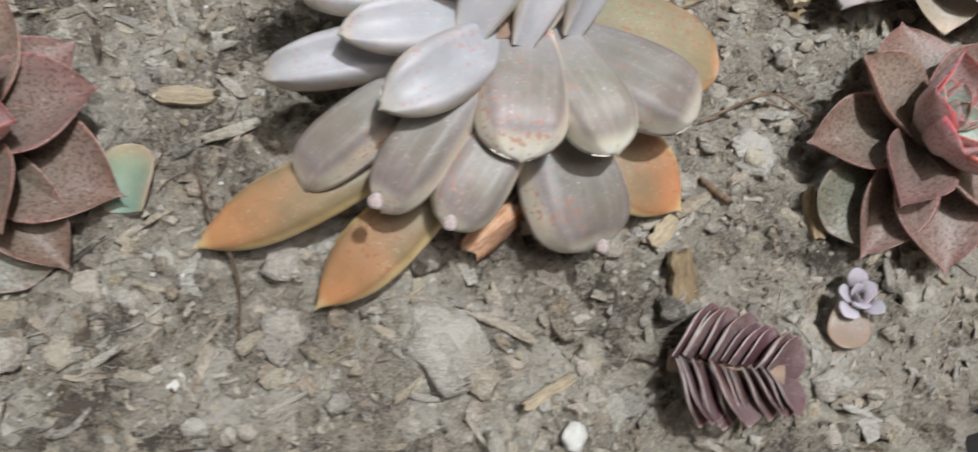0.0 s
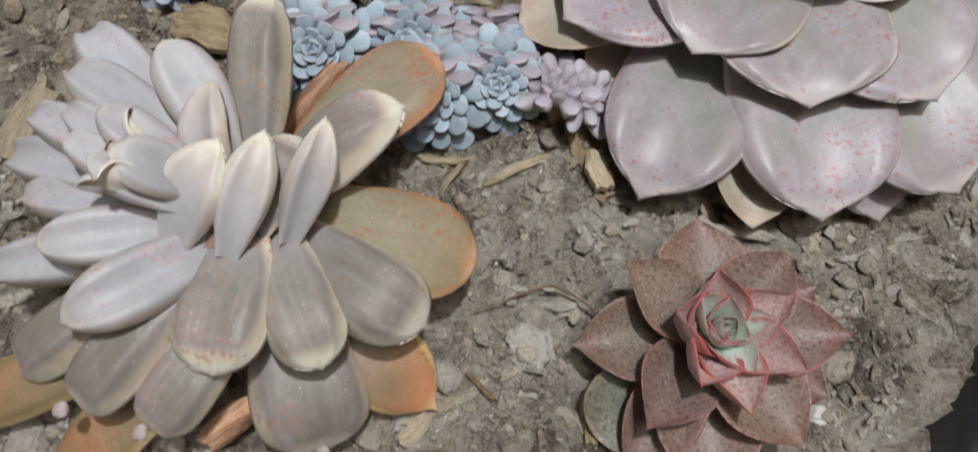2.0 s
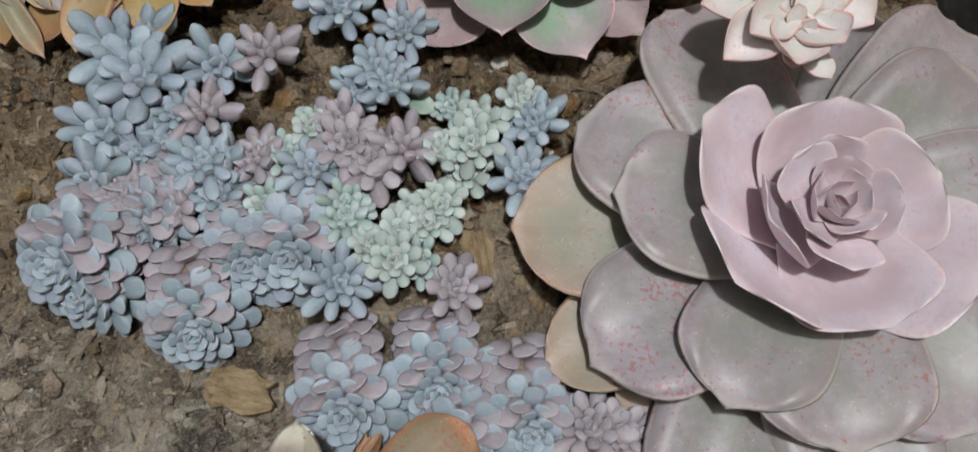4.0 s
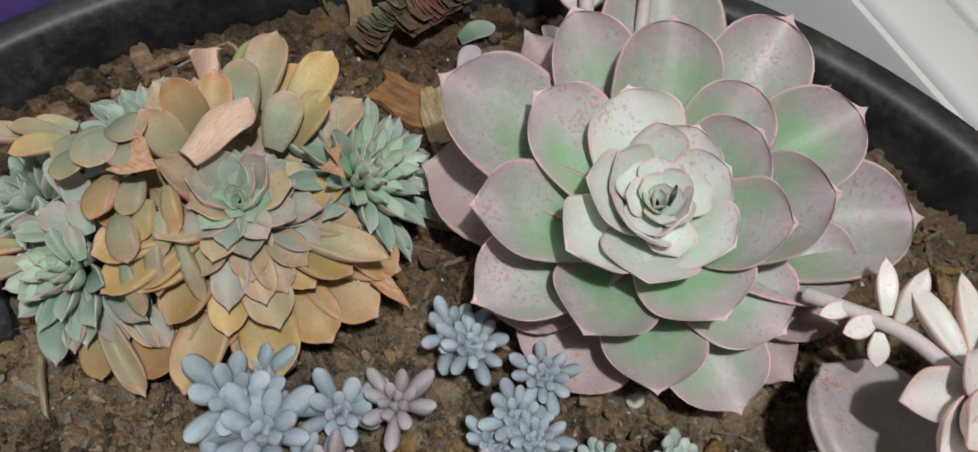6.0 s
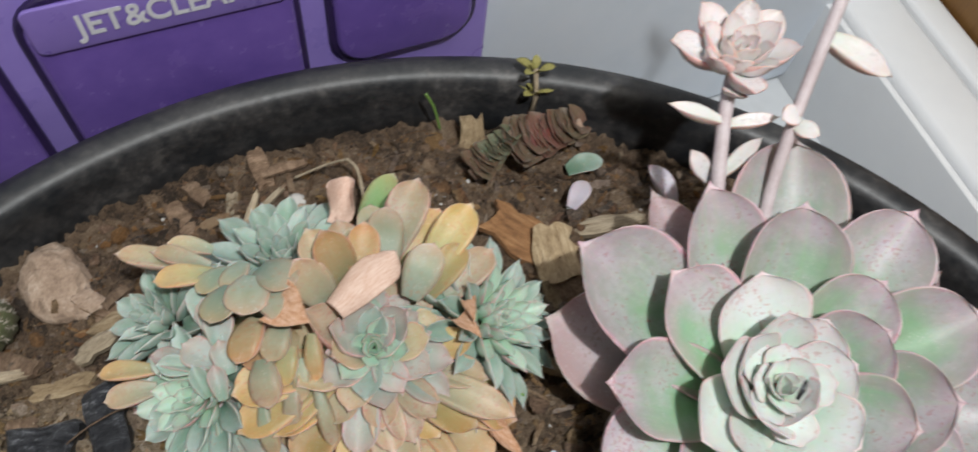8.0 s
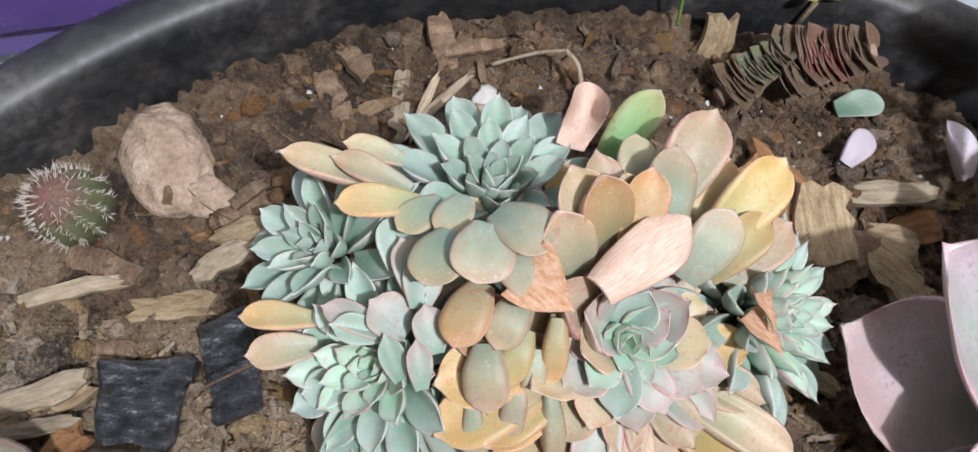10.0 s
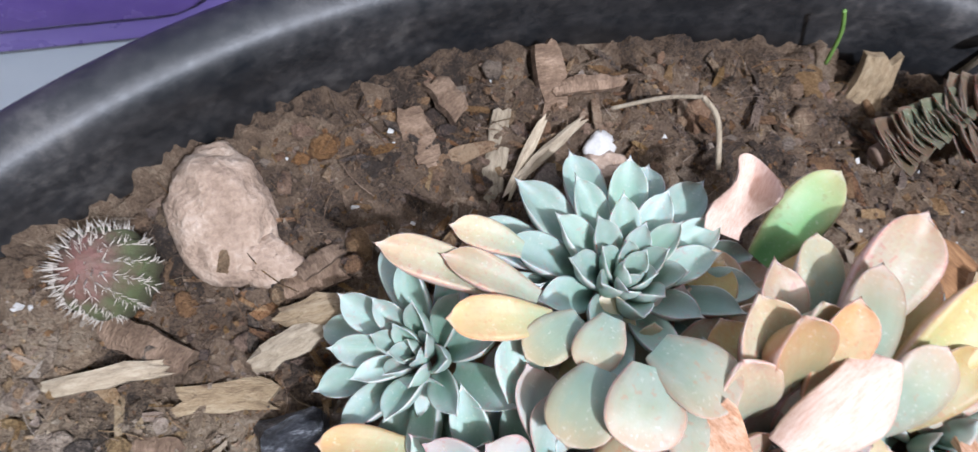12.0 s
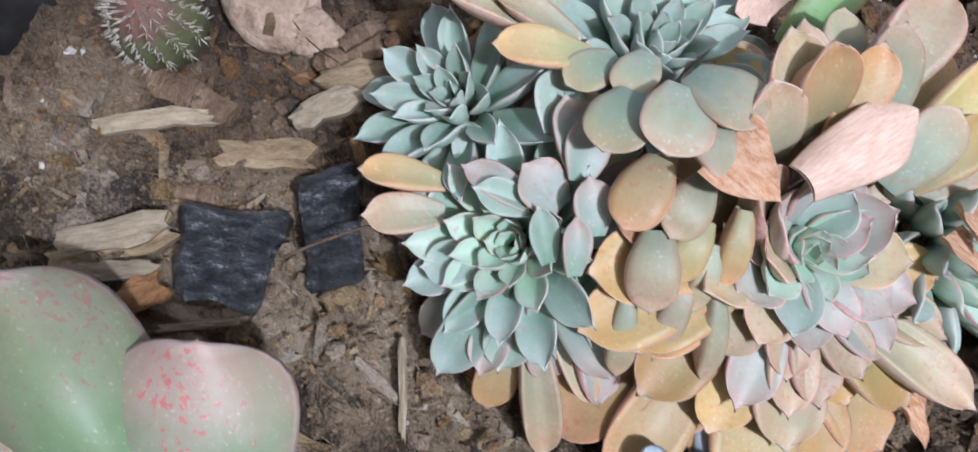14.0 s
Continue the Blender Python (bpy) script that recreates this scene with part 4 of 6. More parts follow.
def clustered_echeveria():
    """One plant with several crowded heads: a yellowing dome, teal side heads, a few dried leaves."""
    rng = random.Random(15)
    hub = (-0.062, 0.125, 0.0)
    ob = thing("clustered_echeveria", "many-headed echeveria, yellow and blue-green crowded rosettes with dried leaves", "succulent", pose(*hub))
    o = Vector(hub)
    yel = [leaf_mesh("leaf", YELLOW, 0.60, 0.80, 0.5, 0.06, 0.20, 0.10, 0.04, 0.02, 0.12, seed=s, under=False) for s in (1, 2, 3)]
    tp = [leaf_mesh("leaf", TEAL_PINK, 0.60, 0.62, 0.5, 0.09, 0.22, 0.14, 0.02, 0.05, 0.1, seed=s, under=False) for s in (4, 5)]
    rosy = [leaf_mesh("leaf", ROSY_TAN, 0.60, 0.68, 0.5, 0.08, 0.22, 0.12, 0.03, 0.04, 0.12, seed=s, under=False) for s in (15, 16)]
    teal = [leaf_mesh("leaf", TEAL, 0.58, 0.46, 0.5, 0.10, 0.18, 0.16, 0.0, 0.05, 0.1, seed=s, under=False) for s in (6, 7)]
    mint = leaf_mesh("leaf", MINT, 0.58, 0.50, 0.6, 0.10, 0.20, 0.16, -0.04, 0.05, 0.0, seed=8, under=False)
    olive = [leaf_mesh("leaf", OLIVE, 0.55, 0.85, 0.5, 0.04, 0.24, 0.04, 0.06, 0.0, 0.1, seed=s, under=False) for s in (9, 10)]
    skirt = [leaf_mesh("leaf", m, 0.60, 0.78, 0.5, 0.06, 0.20, 0.08, 0.04, 0.02, 0.14, seed=s, under=False) for m, s in ((YELLOW, 32), (AMBER_TIP, 33))]
    plump = [leaf_mesh("leaf", m, 0.52, 0.8, 0.55, 0.05, 0.40, 0.0, 0.05, 0.0, 0.08, seed=s, under=False) for m, s in ((AMBER_TIP, 21), (ROSY_TAN, 22), (ROSY_TAN, 23))]
    for x in (-0.02, 0.0, 0.02):
        trunk(ob, [(x * 0.6, -0.005 + x, -0.008), (x, 0, 0.03)], 0.009)
    # the main head
    main = (-0.053, 0.121)
    c1, ax1 = Vector((*main, 0.0365)) - o, Vector((0.10, -0.40, 1)).normalized()
    spiral(ob, [rosy[0], yel[0], rosy[1], yel[1]], c1 - ax1 * 0.022, ax1, 40, 0.006, 0.022, (0.018, 0.026), (0.012, 0.015), (30, -26), 20, rng=rng, jitter=0.12, dome=0.006)
    fan(ob, [yel[1], skirt[1], yel[2], skirt[0]], [(-84, 72, 6, 20), (-68, 66, 10, 17), (-63, 79, 11, 20), (-38, 70, 13, 20), (-23, 83, 12, 19), (-9, 93, 10, 20), (-46, 75, 6, 18), (-2, 108, 14, 17)], main, 0.014, 0.34, rng)
    fan(ob, [yel[0], rosy[0], yel[2]], [(-72, 84, 24, 16), (-38, 84, 22, 16.6), (-16, 101, 26, 16.5), (-28, 97, 24, 13), (-5, 104, 30, 12.2), (-54, 82, 20, 14), (-79, 90, 34, 13), (-14, 116, 30, 13), (-20, 128, 34, 12)], main, 0.026, 0.3, rng)
    # thick leaves that stand up on the side of the rim
    stout = [leaf_mesh("leaf", m, 0.58, 0.78, 0.5, 0.05, 0.32, 0.10, 0.02, 0.0, 0.08, 10, 14, seed=s, under=False) for m, s in ((AMBER_TIP, 21), (ROSY_TAN, 22), (OLIVE, 24))]
    for k, (x, y, z, w, dx, dy, dz) in enumerate(((-71, 146, 68, 13, 8, -7, -20), (-78, 137, 64, 13, 10, -5, -20), (-64, 152, 60, 12, 5, -9, -18))):
        tip = Vector((x, y, z)) * 0.001 - o
        leaf(ob, stout[k % 3], tip + Vector((dx, dy, dz)) * 0.001, tip, w * 0.001, (0.8 if y < 125 else 0.5, -0.2 if y < 125 else -0.7, 0.6), rng.uniform(-6, 6))
    fan(ob, [rosy[0], tp[0], rosy[1]], [(-63, 95, 34, 12.5), (-53, 88, 27, 12.5), (-46, 96, 31, 12), (-36, 94, 27, 13), (-26, 108, 31, 12.5), (-74, 124, 55, 13), (-73, 103, 45, 13.5), (-26, 119, 36, 12), (-30, 102, 30, 12), (-42, 90, 27, 12)], main, 0.031, 0.3, rng)
    fan(ob, [tp[0], rosy[0], tp[1]], [(-65, 105, 42, 13.5), (-64, 113, 47, 13.5), (-59, 131, 53, 13.5), (-42, 130, 50, 13.5), (-34, 123, 45, 13), (-33, 113, 40, 13), (-66, 121, 51, 13.5), (-57, 99, 38, 12), (-46, 101, 37, 12)], main, 0.035, 0.25, rng)
    fan(ob, [tp[1], teal[0], mint], [(-41, 106, 40, 11), (-52, 102, 41, 11), (-60, 107, 44, 10), (-63, 117, 48, 10), (-52, 130, 51, 10.5), (-42, 121, 46, 10.5), (-46, 127, 49, 10)], main, 0.037, 0.2, rng)
    spiral(ob, [tp[0], tp[1], rosy[0], rosy[1], yel[0]], c1 - ax1 * 0.007, ax1, 62, 0.003, 0.017, (0.011, 0.0175), (0.0085, 0.0120), (46, -18), 75, rng=rng, jitter=0.1, dome=0.004)
    spiral(ob, [mint, mint, mint, mint, tp[1]], c1 + Vector((0.001, 0, 0.001)), ax1, 24, 0.0005, 0.0045, (0.005, 0.0165), (0.0042, 0.0104), (80, 10), 0, rng=rng)
    # leaves that fill the dome between the heads
    spiral(ob, [olive[0], tp[0], rosy[0], yel[0], rosy[1]], Vector((-0.078, 0.126, 0.020)) - o, (-0.1, -0.1, 1), 42, 0.008, 0.026, (0.018, 0.025), (0.010, 0.014), (40, -18), 10, rng=rng, jitter=0.12)
    # the head by the large green rosette
    c2, ax2 = Vector((-0.013, 0.139, 0.028)) - o, Vector((0.75, -0.06, 1)).normalized()
    spiral(ob, [mint, mint] + teal, c2, ax2, 62, 0.0006, 0.012, (0.006, 0.026), (0.0036, 0.0084), (84, -8), 0, rng=rng, dome=0.006)
    # the front head over the charcoal
    c3, ax3 = Vector((-0.107, 0.1025, 0.029)) - o, Vector((-0.42, -0.36, 1)).normalized()
    spiral(ob, [mint, mint, mint, mint, teal[0], teal[1], tp[0]], c3, ax3, 44, 0.0006, 0.012, (0.006, 0.022), (0.0045, 0.0098), (80, -6), 50, rng=rng, jitter=0.1, dome=0.008)
    between(ob, [teal[0], teal[1], tp[0]], [(-107, 96, 26, -111, 76, 10, 11), (-102, 97, 26, -100, 80, 16, 11), (-99, 98, 26, -89, 82, 13, 11), (-96, 100, 28, -87, 86, 15, 8), (-93, 102, 30, -81, 89, 20, 8), (-87, 93, 22, -76, 81, 12, 10), (-110, 98, 28, -122, 93, 22, 9.5)], (-0.105, 0.105, 0.0), rng)
    between(ob, [rosy[0], skirt[1]], [(-122, 104, 25, -137, 98, 25, 8.8), (-124, 110, 26, -141, 106, 27, 7.6), (-97, 90, 18, -83, 67, 5, 9), (-101, 90, 16, -98, 72, 5, 10), (-92, 92, 18, -78, 80, 14, 7)], (-0.105, 0.105, 0.0), rng)
    between(ob, [tp[0], teal[1], tp[1]], [(-102, 110, 38, -112, 114, 42, 10.6), (-107, 108, 38, -119, 107, 40, 7.2), (-106, 108, 38, -122, 111, 37, 7.1), (-101, 115, 42, -103, 126, 45, 9.6), (-108, 123, 40, -112, 135, 42, 9.3), (-101, 117, 40, -109, 129, 44, 9.0),
                                          (-95, 106, 42, -100, 115, 46, 8), (-101, 99, 38, -107, 107, 43, 6), (-96, 98, 40, -100, 107, 45, 6)], (-0.105, 0.105, 0.0), rng)
    # the small blue head
    c4, ax4 = Vector((-0.127, 0.128, 0.024)) - o, Vector((-0.70, -0.10, 1)).normalized()
    spiral(ob, teal, c4, ax4, 30, 0.0006, 0.008, (0.007, 0.022), (0.004, 0.0086), (78, 0), 10, rng=rng, dome=0.003)
    # the far head
    c5, ax5 = Vector((-0.090, 0.155, 0.025)) - o, Vector((-0.05, 0.22, 1)).normalized()
    spiral(ob, teal, c5, ax5, 46, 0.0008, 0.013, (0.009, 0.0255), (0.0048, 0.0112), (76, -9), 100, rng=rng, dome=0.005)
    middle = (-0.07, 0.128, 0.0)
    between(ob, [rosy[0], rosy[1], skirt[1], rosy[0]], [(-117, 142, 40, -141, 143, 42, 8), (-110, 142, 42, -129, 144, 44, 7), (-107, 138, 46, -125, 133, 46, 8.5), (-114, 153, 32, -129, 153, 34, 7)], middle, rng)
    between(ob, olive, [(-98, 131, 53, -101, 117, 56, 12.5), (-91, 133, 58, -91, 119, 60, 14), (-90, 137, 56, -77, 130, 62, 13), (-88, 130, 56, -76, 121, 60, 13), (-102, 140, 46, -110, 130, 48, 9), (-97, 141, 50, -100, 130, 52, 9)], middle, rng)
    fan(ob, [skirt[1], yel[1], skirt[0]], [(-94, 112, 44, 16), (-93, 100, 40, 16), (-90, 90, 34, 15), (-86, 104, 42, 15), (-80, 92, 34, 13)], main, 0.036, 0.38, rng)
    between(ob, plump, [(-89, 122, 50, -92, 107, 50, 11), (-80, 121, 51, -83, 109, 49, 9.5), (-85, 110, 47, -81, 96, 43, 10.5), (-77, 115, 48, -78, 103, 44, 7.4), (-84, 98, 38, -79, 85, 28, 6.4), (-73, 112, 46, -72, 100, 40, 5.7),
                        (-71, 119, 50, -68, 106, 43, 6.2), (-75, 106, 42, -74, 90, 32, 6.6), (-68, 105, 40, -61, 90, 28, 5.9)], middle, rng)
    # the far slope, towards the rim
    between(ob, [yel[2], rosy[1], olive[0]], [(-38, 146, 42, -25, 170, 53, 14), (-50, 153, 44, -44, 177, 54, 15), (-52, 140, 48, -53, 163, 58, 13), (-58, 138, 50, -59, 154, 62, 11), (-66, 136, 50, -77, 149, 62, 13), (-42, 137, 44, -36, 153, 54, 13), (-36, 140, 42, -26, 156, 50, 11),
                                              (-62, 141, 42, -70, 160, 50, 12), (-55, 150, 40, -60, 170, 46, 12), (-44, 150, 40, -36, 172, 44, 13), (-30, 142, 36, -16, 160, 40, 12)], middle, rng)
    between(ob, [yel[0], skirt[1], skirt[0]], [(-89, 126, 30, -115, 136, 20, 19), (-82, 114, 30, -110, 119, 18, 17), (-66, 120, 36, -83, 131, 44, 16), (-22, 118, 26, -4, 108, 12, 17)], middle, rng)
    fresh = leaf_mesh("leaf", FRESH_GREEN, 0.55, 0.6, 0.5, 0.03, 0.2, 0.06, 0.05, 0, 0.05, seed=12)
    between(ob, [fresh], [(-63, 168, 28, -54, 188, 40, 12)], middle, rng, "glossy fresh green leaf")
    dry = leaf_mesh("leaf", DRY_LEAF, 0.10, 0.0, 1.0, 0.05, 0.04, 0.16, 0.08, 0.05, 0.5, 10, 14, seed=13)
    crumpled = leaf_mesh("leaf", DRY_PALE, 0.5, 0.9, 0.8, 0.0, 0.04, 0.35, 0.10, 0.05, 1.0, seed=17)
    pale = leaf_mesh("leaf", DRY_PALE, 0.62, 0.9, 0.6, 0.03, 0.05, -0.12, 0.08, 0.05, 0.5, 10, 14, seed=14)
    between(ob, [pale], [(-64, 125, 58, -48, 146, 58, 13.5)], middle, rng, "broad pale dried leaf", 2, 2.0)
    between(ob, [dry], [(-82, 124, 59, -70, 118, 61, 15), (-26, 132, 42, -17, 124, 46, 8), (-24, 139, 42, -20, 129, 47, 6), (-10, 104, 16, 2, 96, 10, 7)], middle, rng, "curled dry brown leaf")
    between(ob, [crumpled], [(-72, 172, 26, -71, 189, 33, 10)], middle, rng, "papery pale dried leaf")


AMBER_TIP = leaf_material("amber_tipped_leaf", (0.23, 0.25, 0.14), (0.35, 0.275, 0.135), (0.45, 0.275, 0.12), (0.53, 0.22, 0.10), 0.07, 0.75, (0.42, 0.35, 0.265), 0.3, (0.42, 0.16, 0.08), 0.5, vary=0.35, flush=0.25, mottle=0.9, lip=0.4, speckle=0.14)
ROSY_TAN = leaf_material("rosy_tan_leaf", (0.23, 0.28, 0.20), (0.345, 0.31, 0.20), (0.42, 0.315, 0.19), (0.50, 0.235, 0.16), 0.05, 0.7, (0.43, 0.39, 0.335), 0.33, (0.40, 0.12, 0.10), 0.5, vary=0.4, flush=0.20, mottle=0.9, lip=0.4, speckle=0.14)
MINT = leaf_material("mint_leaf", (0.36, 0.56, 0.38), (0.37, 0.54, 0.41), (0.41, 0.51, 0.43), (0.52, 0.24, 0.24), 0.035, 0.65, (0.50, 0.61, 0.54), 0.25, (0.42, 0.14, 0.14), 0.35, flush=0.12, lip=0.3)
OLIVE = leaf_material("olive_leaf", (0.17, 0.24, 0.185), (0.235, 0.275, 0.19), (0.34, 0.285, 0.17), (0.42, 0.25, 0.15), 0.06, 0.6, (0.33, 0.35, 0.31), 0.35, (0.40, 0.17, 0.08), 0.4, mottle=0.8)
clustered_echeveria()


def green_red_echeveria():
    rng = random.Random(16)
    ob = thing("green_red_echeveria", "green echeveria with large red-flushed leaves beside the charcoal", "succulent", pose(-0.142, 0.022, 0))
    mesh = [leaf_mesh("leaf", m, 0.62, 0.7, 0.6, 0.03, 0.14, -0.20, 0.10, -0.05, 0.25, 10, 14, seed=s) for m, s in ((GREEN_FLUSH, 1), (GREEN_RED, 2))]
    trunk(ob, [(0, 0, -0.012), (0, 0, 0.024)], 0.008)
    around(ob, mesh, [(106, 42, 43, 34), (139, 62, 41, 30), (170, 52, 30, 30), (205, 50, 26, 30), (240, 48, 24, 30), (280, 48, 22, 28), (320, 44, 22, 26)], 0.020, 0.008, UP, rng)
    spiral(ob, mesh, (-0.004, -0.006, 0.026), (-0.3, -0.3, 1), 8, 0.001, 0.004, (0.010, 0.026), (0.008, 0.020), (80, 50), rng=rng)


green_red_echeveria()

# ---- sedum ----


def sedum_head(material, label, leaves, length, width, rise):
    rng = random.Random(len(label) + leaves)
    ob = thing("sedum", label, "succulent", pose(0, 0, 0), "sedum rosettes")
    mesh = [leaf_mesh("leaf", material, 0.60, 0.75, 0.45, 0.02, 0.60, 0.0, 0.04, 0.05, 0.0, 4, 6, seed=s) for s in (1, 2)]
    part("stem", tube([(0, 0.002, -0.006), (0, 0.001, 0.004), (0, 0, 0.012)], 0.0022, 6), STEM, ob)
    spiral(ob, mesh, (0, 0, 0.013), (0, -0.2, 1), leaves, 0.0003, 0.004, length, width, rise, rng=rng, jitter=0.12)
    return ob


def sedum_shoot(young, old, label):
    """A creeping shoot: plump young leaves packed round its nodding tip, older leaves shingled along the stem behind."""
    rng = random.Random(61)
    ob = thing("sedum", label, "succulent", pose(0, 0, 0), "sedum rosettes")
    fresh = [leaf_mesh("leaf", young, 0.58, 0.85, 0.5, 0.03, 0.50, 0.0, 0.05, 0.03, 0.0, 6, 8, seed=s) for s in (1, 2)]
    aged = [leaf_mesh("leaf", old, 0.58, 0.80, 0.5, 0.03, 0.45, 0.0, 0.06, 0.03, 0.0, 6, 8, seed=s) for s in (3, 4)]
    part("stem", tube(curve_points([(0, 0.030, -0.004), (0, 0.018, 0.008), (0, 0.006, 0.013), (0, -0.003, 0.013)], 5), 0.0026, 7), STEM, ob)
    for k in range(38):
        f = k / 37
        a = radians(137.5 * k)
        base = Vector((0.004 * math.cos(a), 0.003 + 0.024 * f, 0.014 - 0.008 * f))
        out = Vector((math.cos(a), -0.55, 0.25 + 0.65 * math.sin(a))).normalized()
        leaf(ob, aged[k % 2], base, base + out * 0.0102 * rng.uniform(0.88, 1.1), 0.0072 * rng.uniform(0.9, 1.1), (0, 0.5, 1), rng.uniform(-10, 10))
    spiral(ob, fresh, (0, -0.003, 0.0135), (0, -0.70, 0.85), 48, 0.0003, 0.0085, (0.0036, 0.0100), (0.0030, 0.0074), (82, -12), rng=rng, jitter=0.1, dome=0.007)
    return ob


SEDUM_BEAD = leaf_material("sedum_bead_leaf", (0.22, 0.28, 0.25), (0.34, 0.41, 0.39), (0.44, 0.50, 0.49), (0.46, 0.51, 0.50), 0.05, 0.2, (0.55, 0.60, 0.60), 0.4, spot_amount=0.1, rough=0.6, vary=0.3, lip=0.1)
SEDUMS = {
    "blue": sedum_head(SEDUM, "small blue-grey sedum rosette with plump powdery leaves", 24, (0.0035, 0.0095), (0.0026, 0.0050), (80, 2)),
    "mint": sedum_head(SEDUM_GREEN, "small mint-green sedum rosette with beadlike leaves", 26, (0.003, 0.0068), (0.0025, 0.0042), (80, 6)),
    "lilac": sedum_head(SEDUM_LILAC, "small lilac sedum rosette with plump powdery leaves", 24, (0.0035, 0.0095), (0.0026, 0.0052), (78, 2)),
    "star": sedum_head(SEDUM_LILAC, "open star-shaped pale lilac sedum rosette", 15, (0.006, 0.0125), (0.0032, 0.0056), (66, 4)),
    "teal": sedum_head(SEDUM, "open blue-green sedum rosette with long leaves", 18, (0.005, 0.0145), (0.0036, 0.0068), (70, 2)),
    "bead": sedum_head(SEDUM_BEAD, "pale mint sedum tip with tight beadlike leaves", 24, (0.003, 0.0064), (0.0028, 0.0046), (80, -4)),
    "shoot": sedum_shoot(SEDUM, SEDUM_LILAC, "blue-grey sedum shoot nodding over the soil, older leaves lilac"),
}
PLACES = {
    "teal": [(-52, 63), (-43, 71), (-21, 61), (-54, 35), (-52, 20), (-43, 49)],
    "star": [(0, 59), (48, 24), (-18, 39)],
    "blue": [(46, 70), (15, 89), (24, 84), (-20, 30), (-11, 24), (-33, 32), (-29, 43), (37, 60), (31, 52), (43, 50), (87, 16), (91, 36), (-22, 18), (-9, 12), (-43, 29), (30, -17), (20, 19), (-16, 24)],
    "mint": [(64, 43), (8, 26), (9, 8), (17, 3), (29, 9), (26, -3), (33, 1), (16, -5), (52, -8)],
    "bead": [(60, 23), (66, 18), (54, 8), (62, 8), (75, 35), (49, -4), (48, -13), (85, 43), (71, 27), (18, 33), (59, 0), (38, -6), (29, 0)],
    "lilac": [(31, 26), (38, 19), (30, 36), (43, 30), (-33, 12), (-40, 16), (-25, 9), (-46, 8), (108, -61), (115, -63), (64, -17), (0, 24)],
    "shoot": [(37, -55), (74, -66), (88, -61), (-15, -30), (-57, -12), (-36, 4), (15, -7), (64, -50), (0, -8), (-46, -20)],
}


def plant_sedums():
    rng = random.Random(17)
    for kind, spots in PLACES.items():
        for k, (x, y) in enumerate(spots):
            x, y = x * 0.001 + rng.uniform(-0.001, 0.001), y * 0.001 + rng.uniform(-0.001, 0.001)
            s = rng.uniform(0.86, 1.12)
            s *= 1.16 if kind == "shoot" else 1.0
            swing = rng.uniform(-28, 28) if kind == "shoot" else rng.uniform(0, 360)
            m = pose(x, y, soil_height(x, y) + 0.001 + rng.uniform(-0.001, 0.002), rng.uniform(-10, 12), rng.uniform(-14, 14), 0) @ pose(0, 0, 0, 0, 0, swing) @ Matrix.Scale(s, 4)
            if k == 0:
                SEDUMS[kind].matrix_basis = m
            else:
                copy_thing(SEDUMS[kind], m).scale = (s, s, s)


plant_sedums()

# ---- flower stalks ----


def flower_stalk(points, radius, head, axis, size, count, pairs, label, petals=()):
    """A pale stalk with small fleshy leaves and, where it has one, a rosette at its end."""
    rng = random.Random(int(points[0][0] * 1e5))
    ob = thing("flower_stalk", label, "flower stalk", pose(*points[0]), "flower stalks")
    o = Vector(points[0])
    mesh = [leaf_mesh("leaf", PALE_FLOWER, 0.55, 0.4, 0.5, 0.04, 0.2, 0.14, 0.0, 0.08, 0.1, seed=s, under=False) for s in (1, 2)]
    slim = leaf_mesh("leaf", PALE_FLOWER, 0.5, 0.3, 0.45, 0.05, 0.26, 0.05, 0.05, 0.08, 0.1, seed=3, under=False)
    line = [Vector(p) - o for p in points]
    part("stem", tube(curve_points(line, 8), radius, 10), STALK, ob, "pale pinkish fleshy stem")
    for ax, ay, az, bx, by, bz, w in pairs:
        if w >= 14:
            petals = (*petals, (ax, ay, az, bx, by, bz, w))
            continue
        leaf(ob, slim, Vector((ax, ay, az)) * 0.001 - o, Vector((bx, by, bz)) * 0.001 - o, w * 0.0008, (0, -0.3, 1), rng.uniform(-15, 15))
    broad = leaf_mesh("leaf", PALE_FLOWER, 0.58, 0.75, 0.6, 0.04, 0.16, 0.20, -0.03, 0.05, 0.1, 10, 12, seed=4, under=False)
    for ax, ay, az, bx, by, bz, w in petals:
        leaf(ob, broad, Vector((ax, ay, az)) * 0.001 - o, Vector((bx, by, bz)) * 0.001 - o, w * 0.001, (0, -0.3, 1), rng.uniform(-8, 8))
    if head:
        c = Vector(head) - o
        spiral(ob, mesh, c, axis, count, 0.0008, 0.005, (size * 0.35, size), (size * 0.28, size * 0.60), (82, 24), rng=rng)


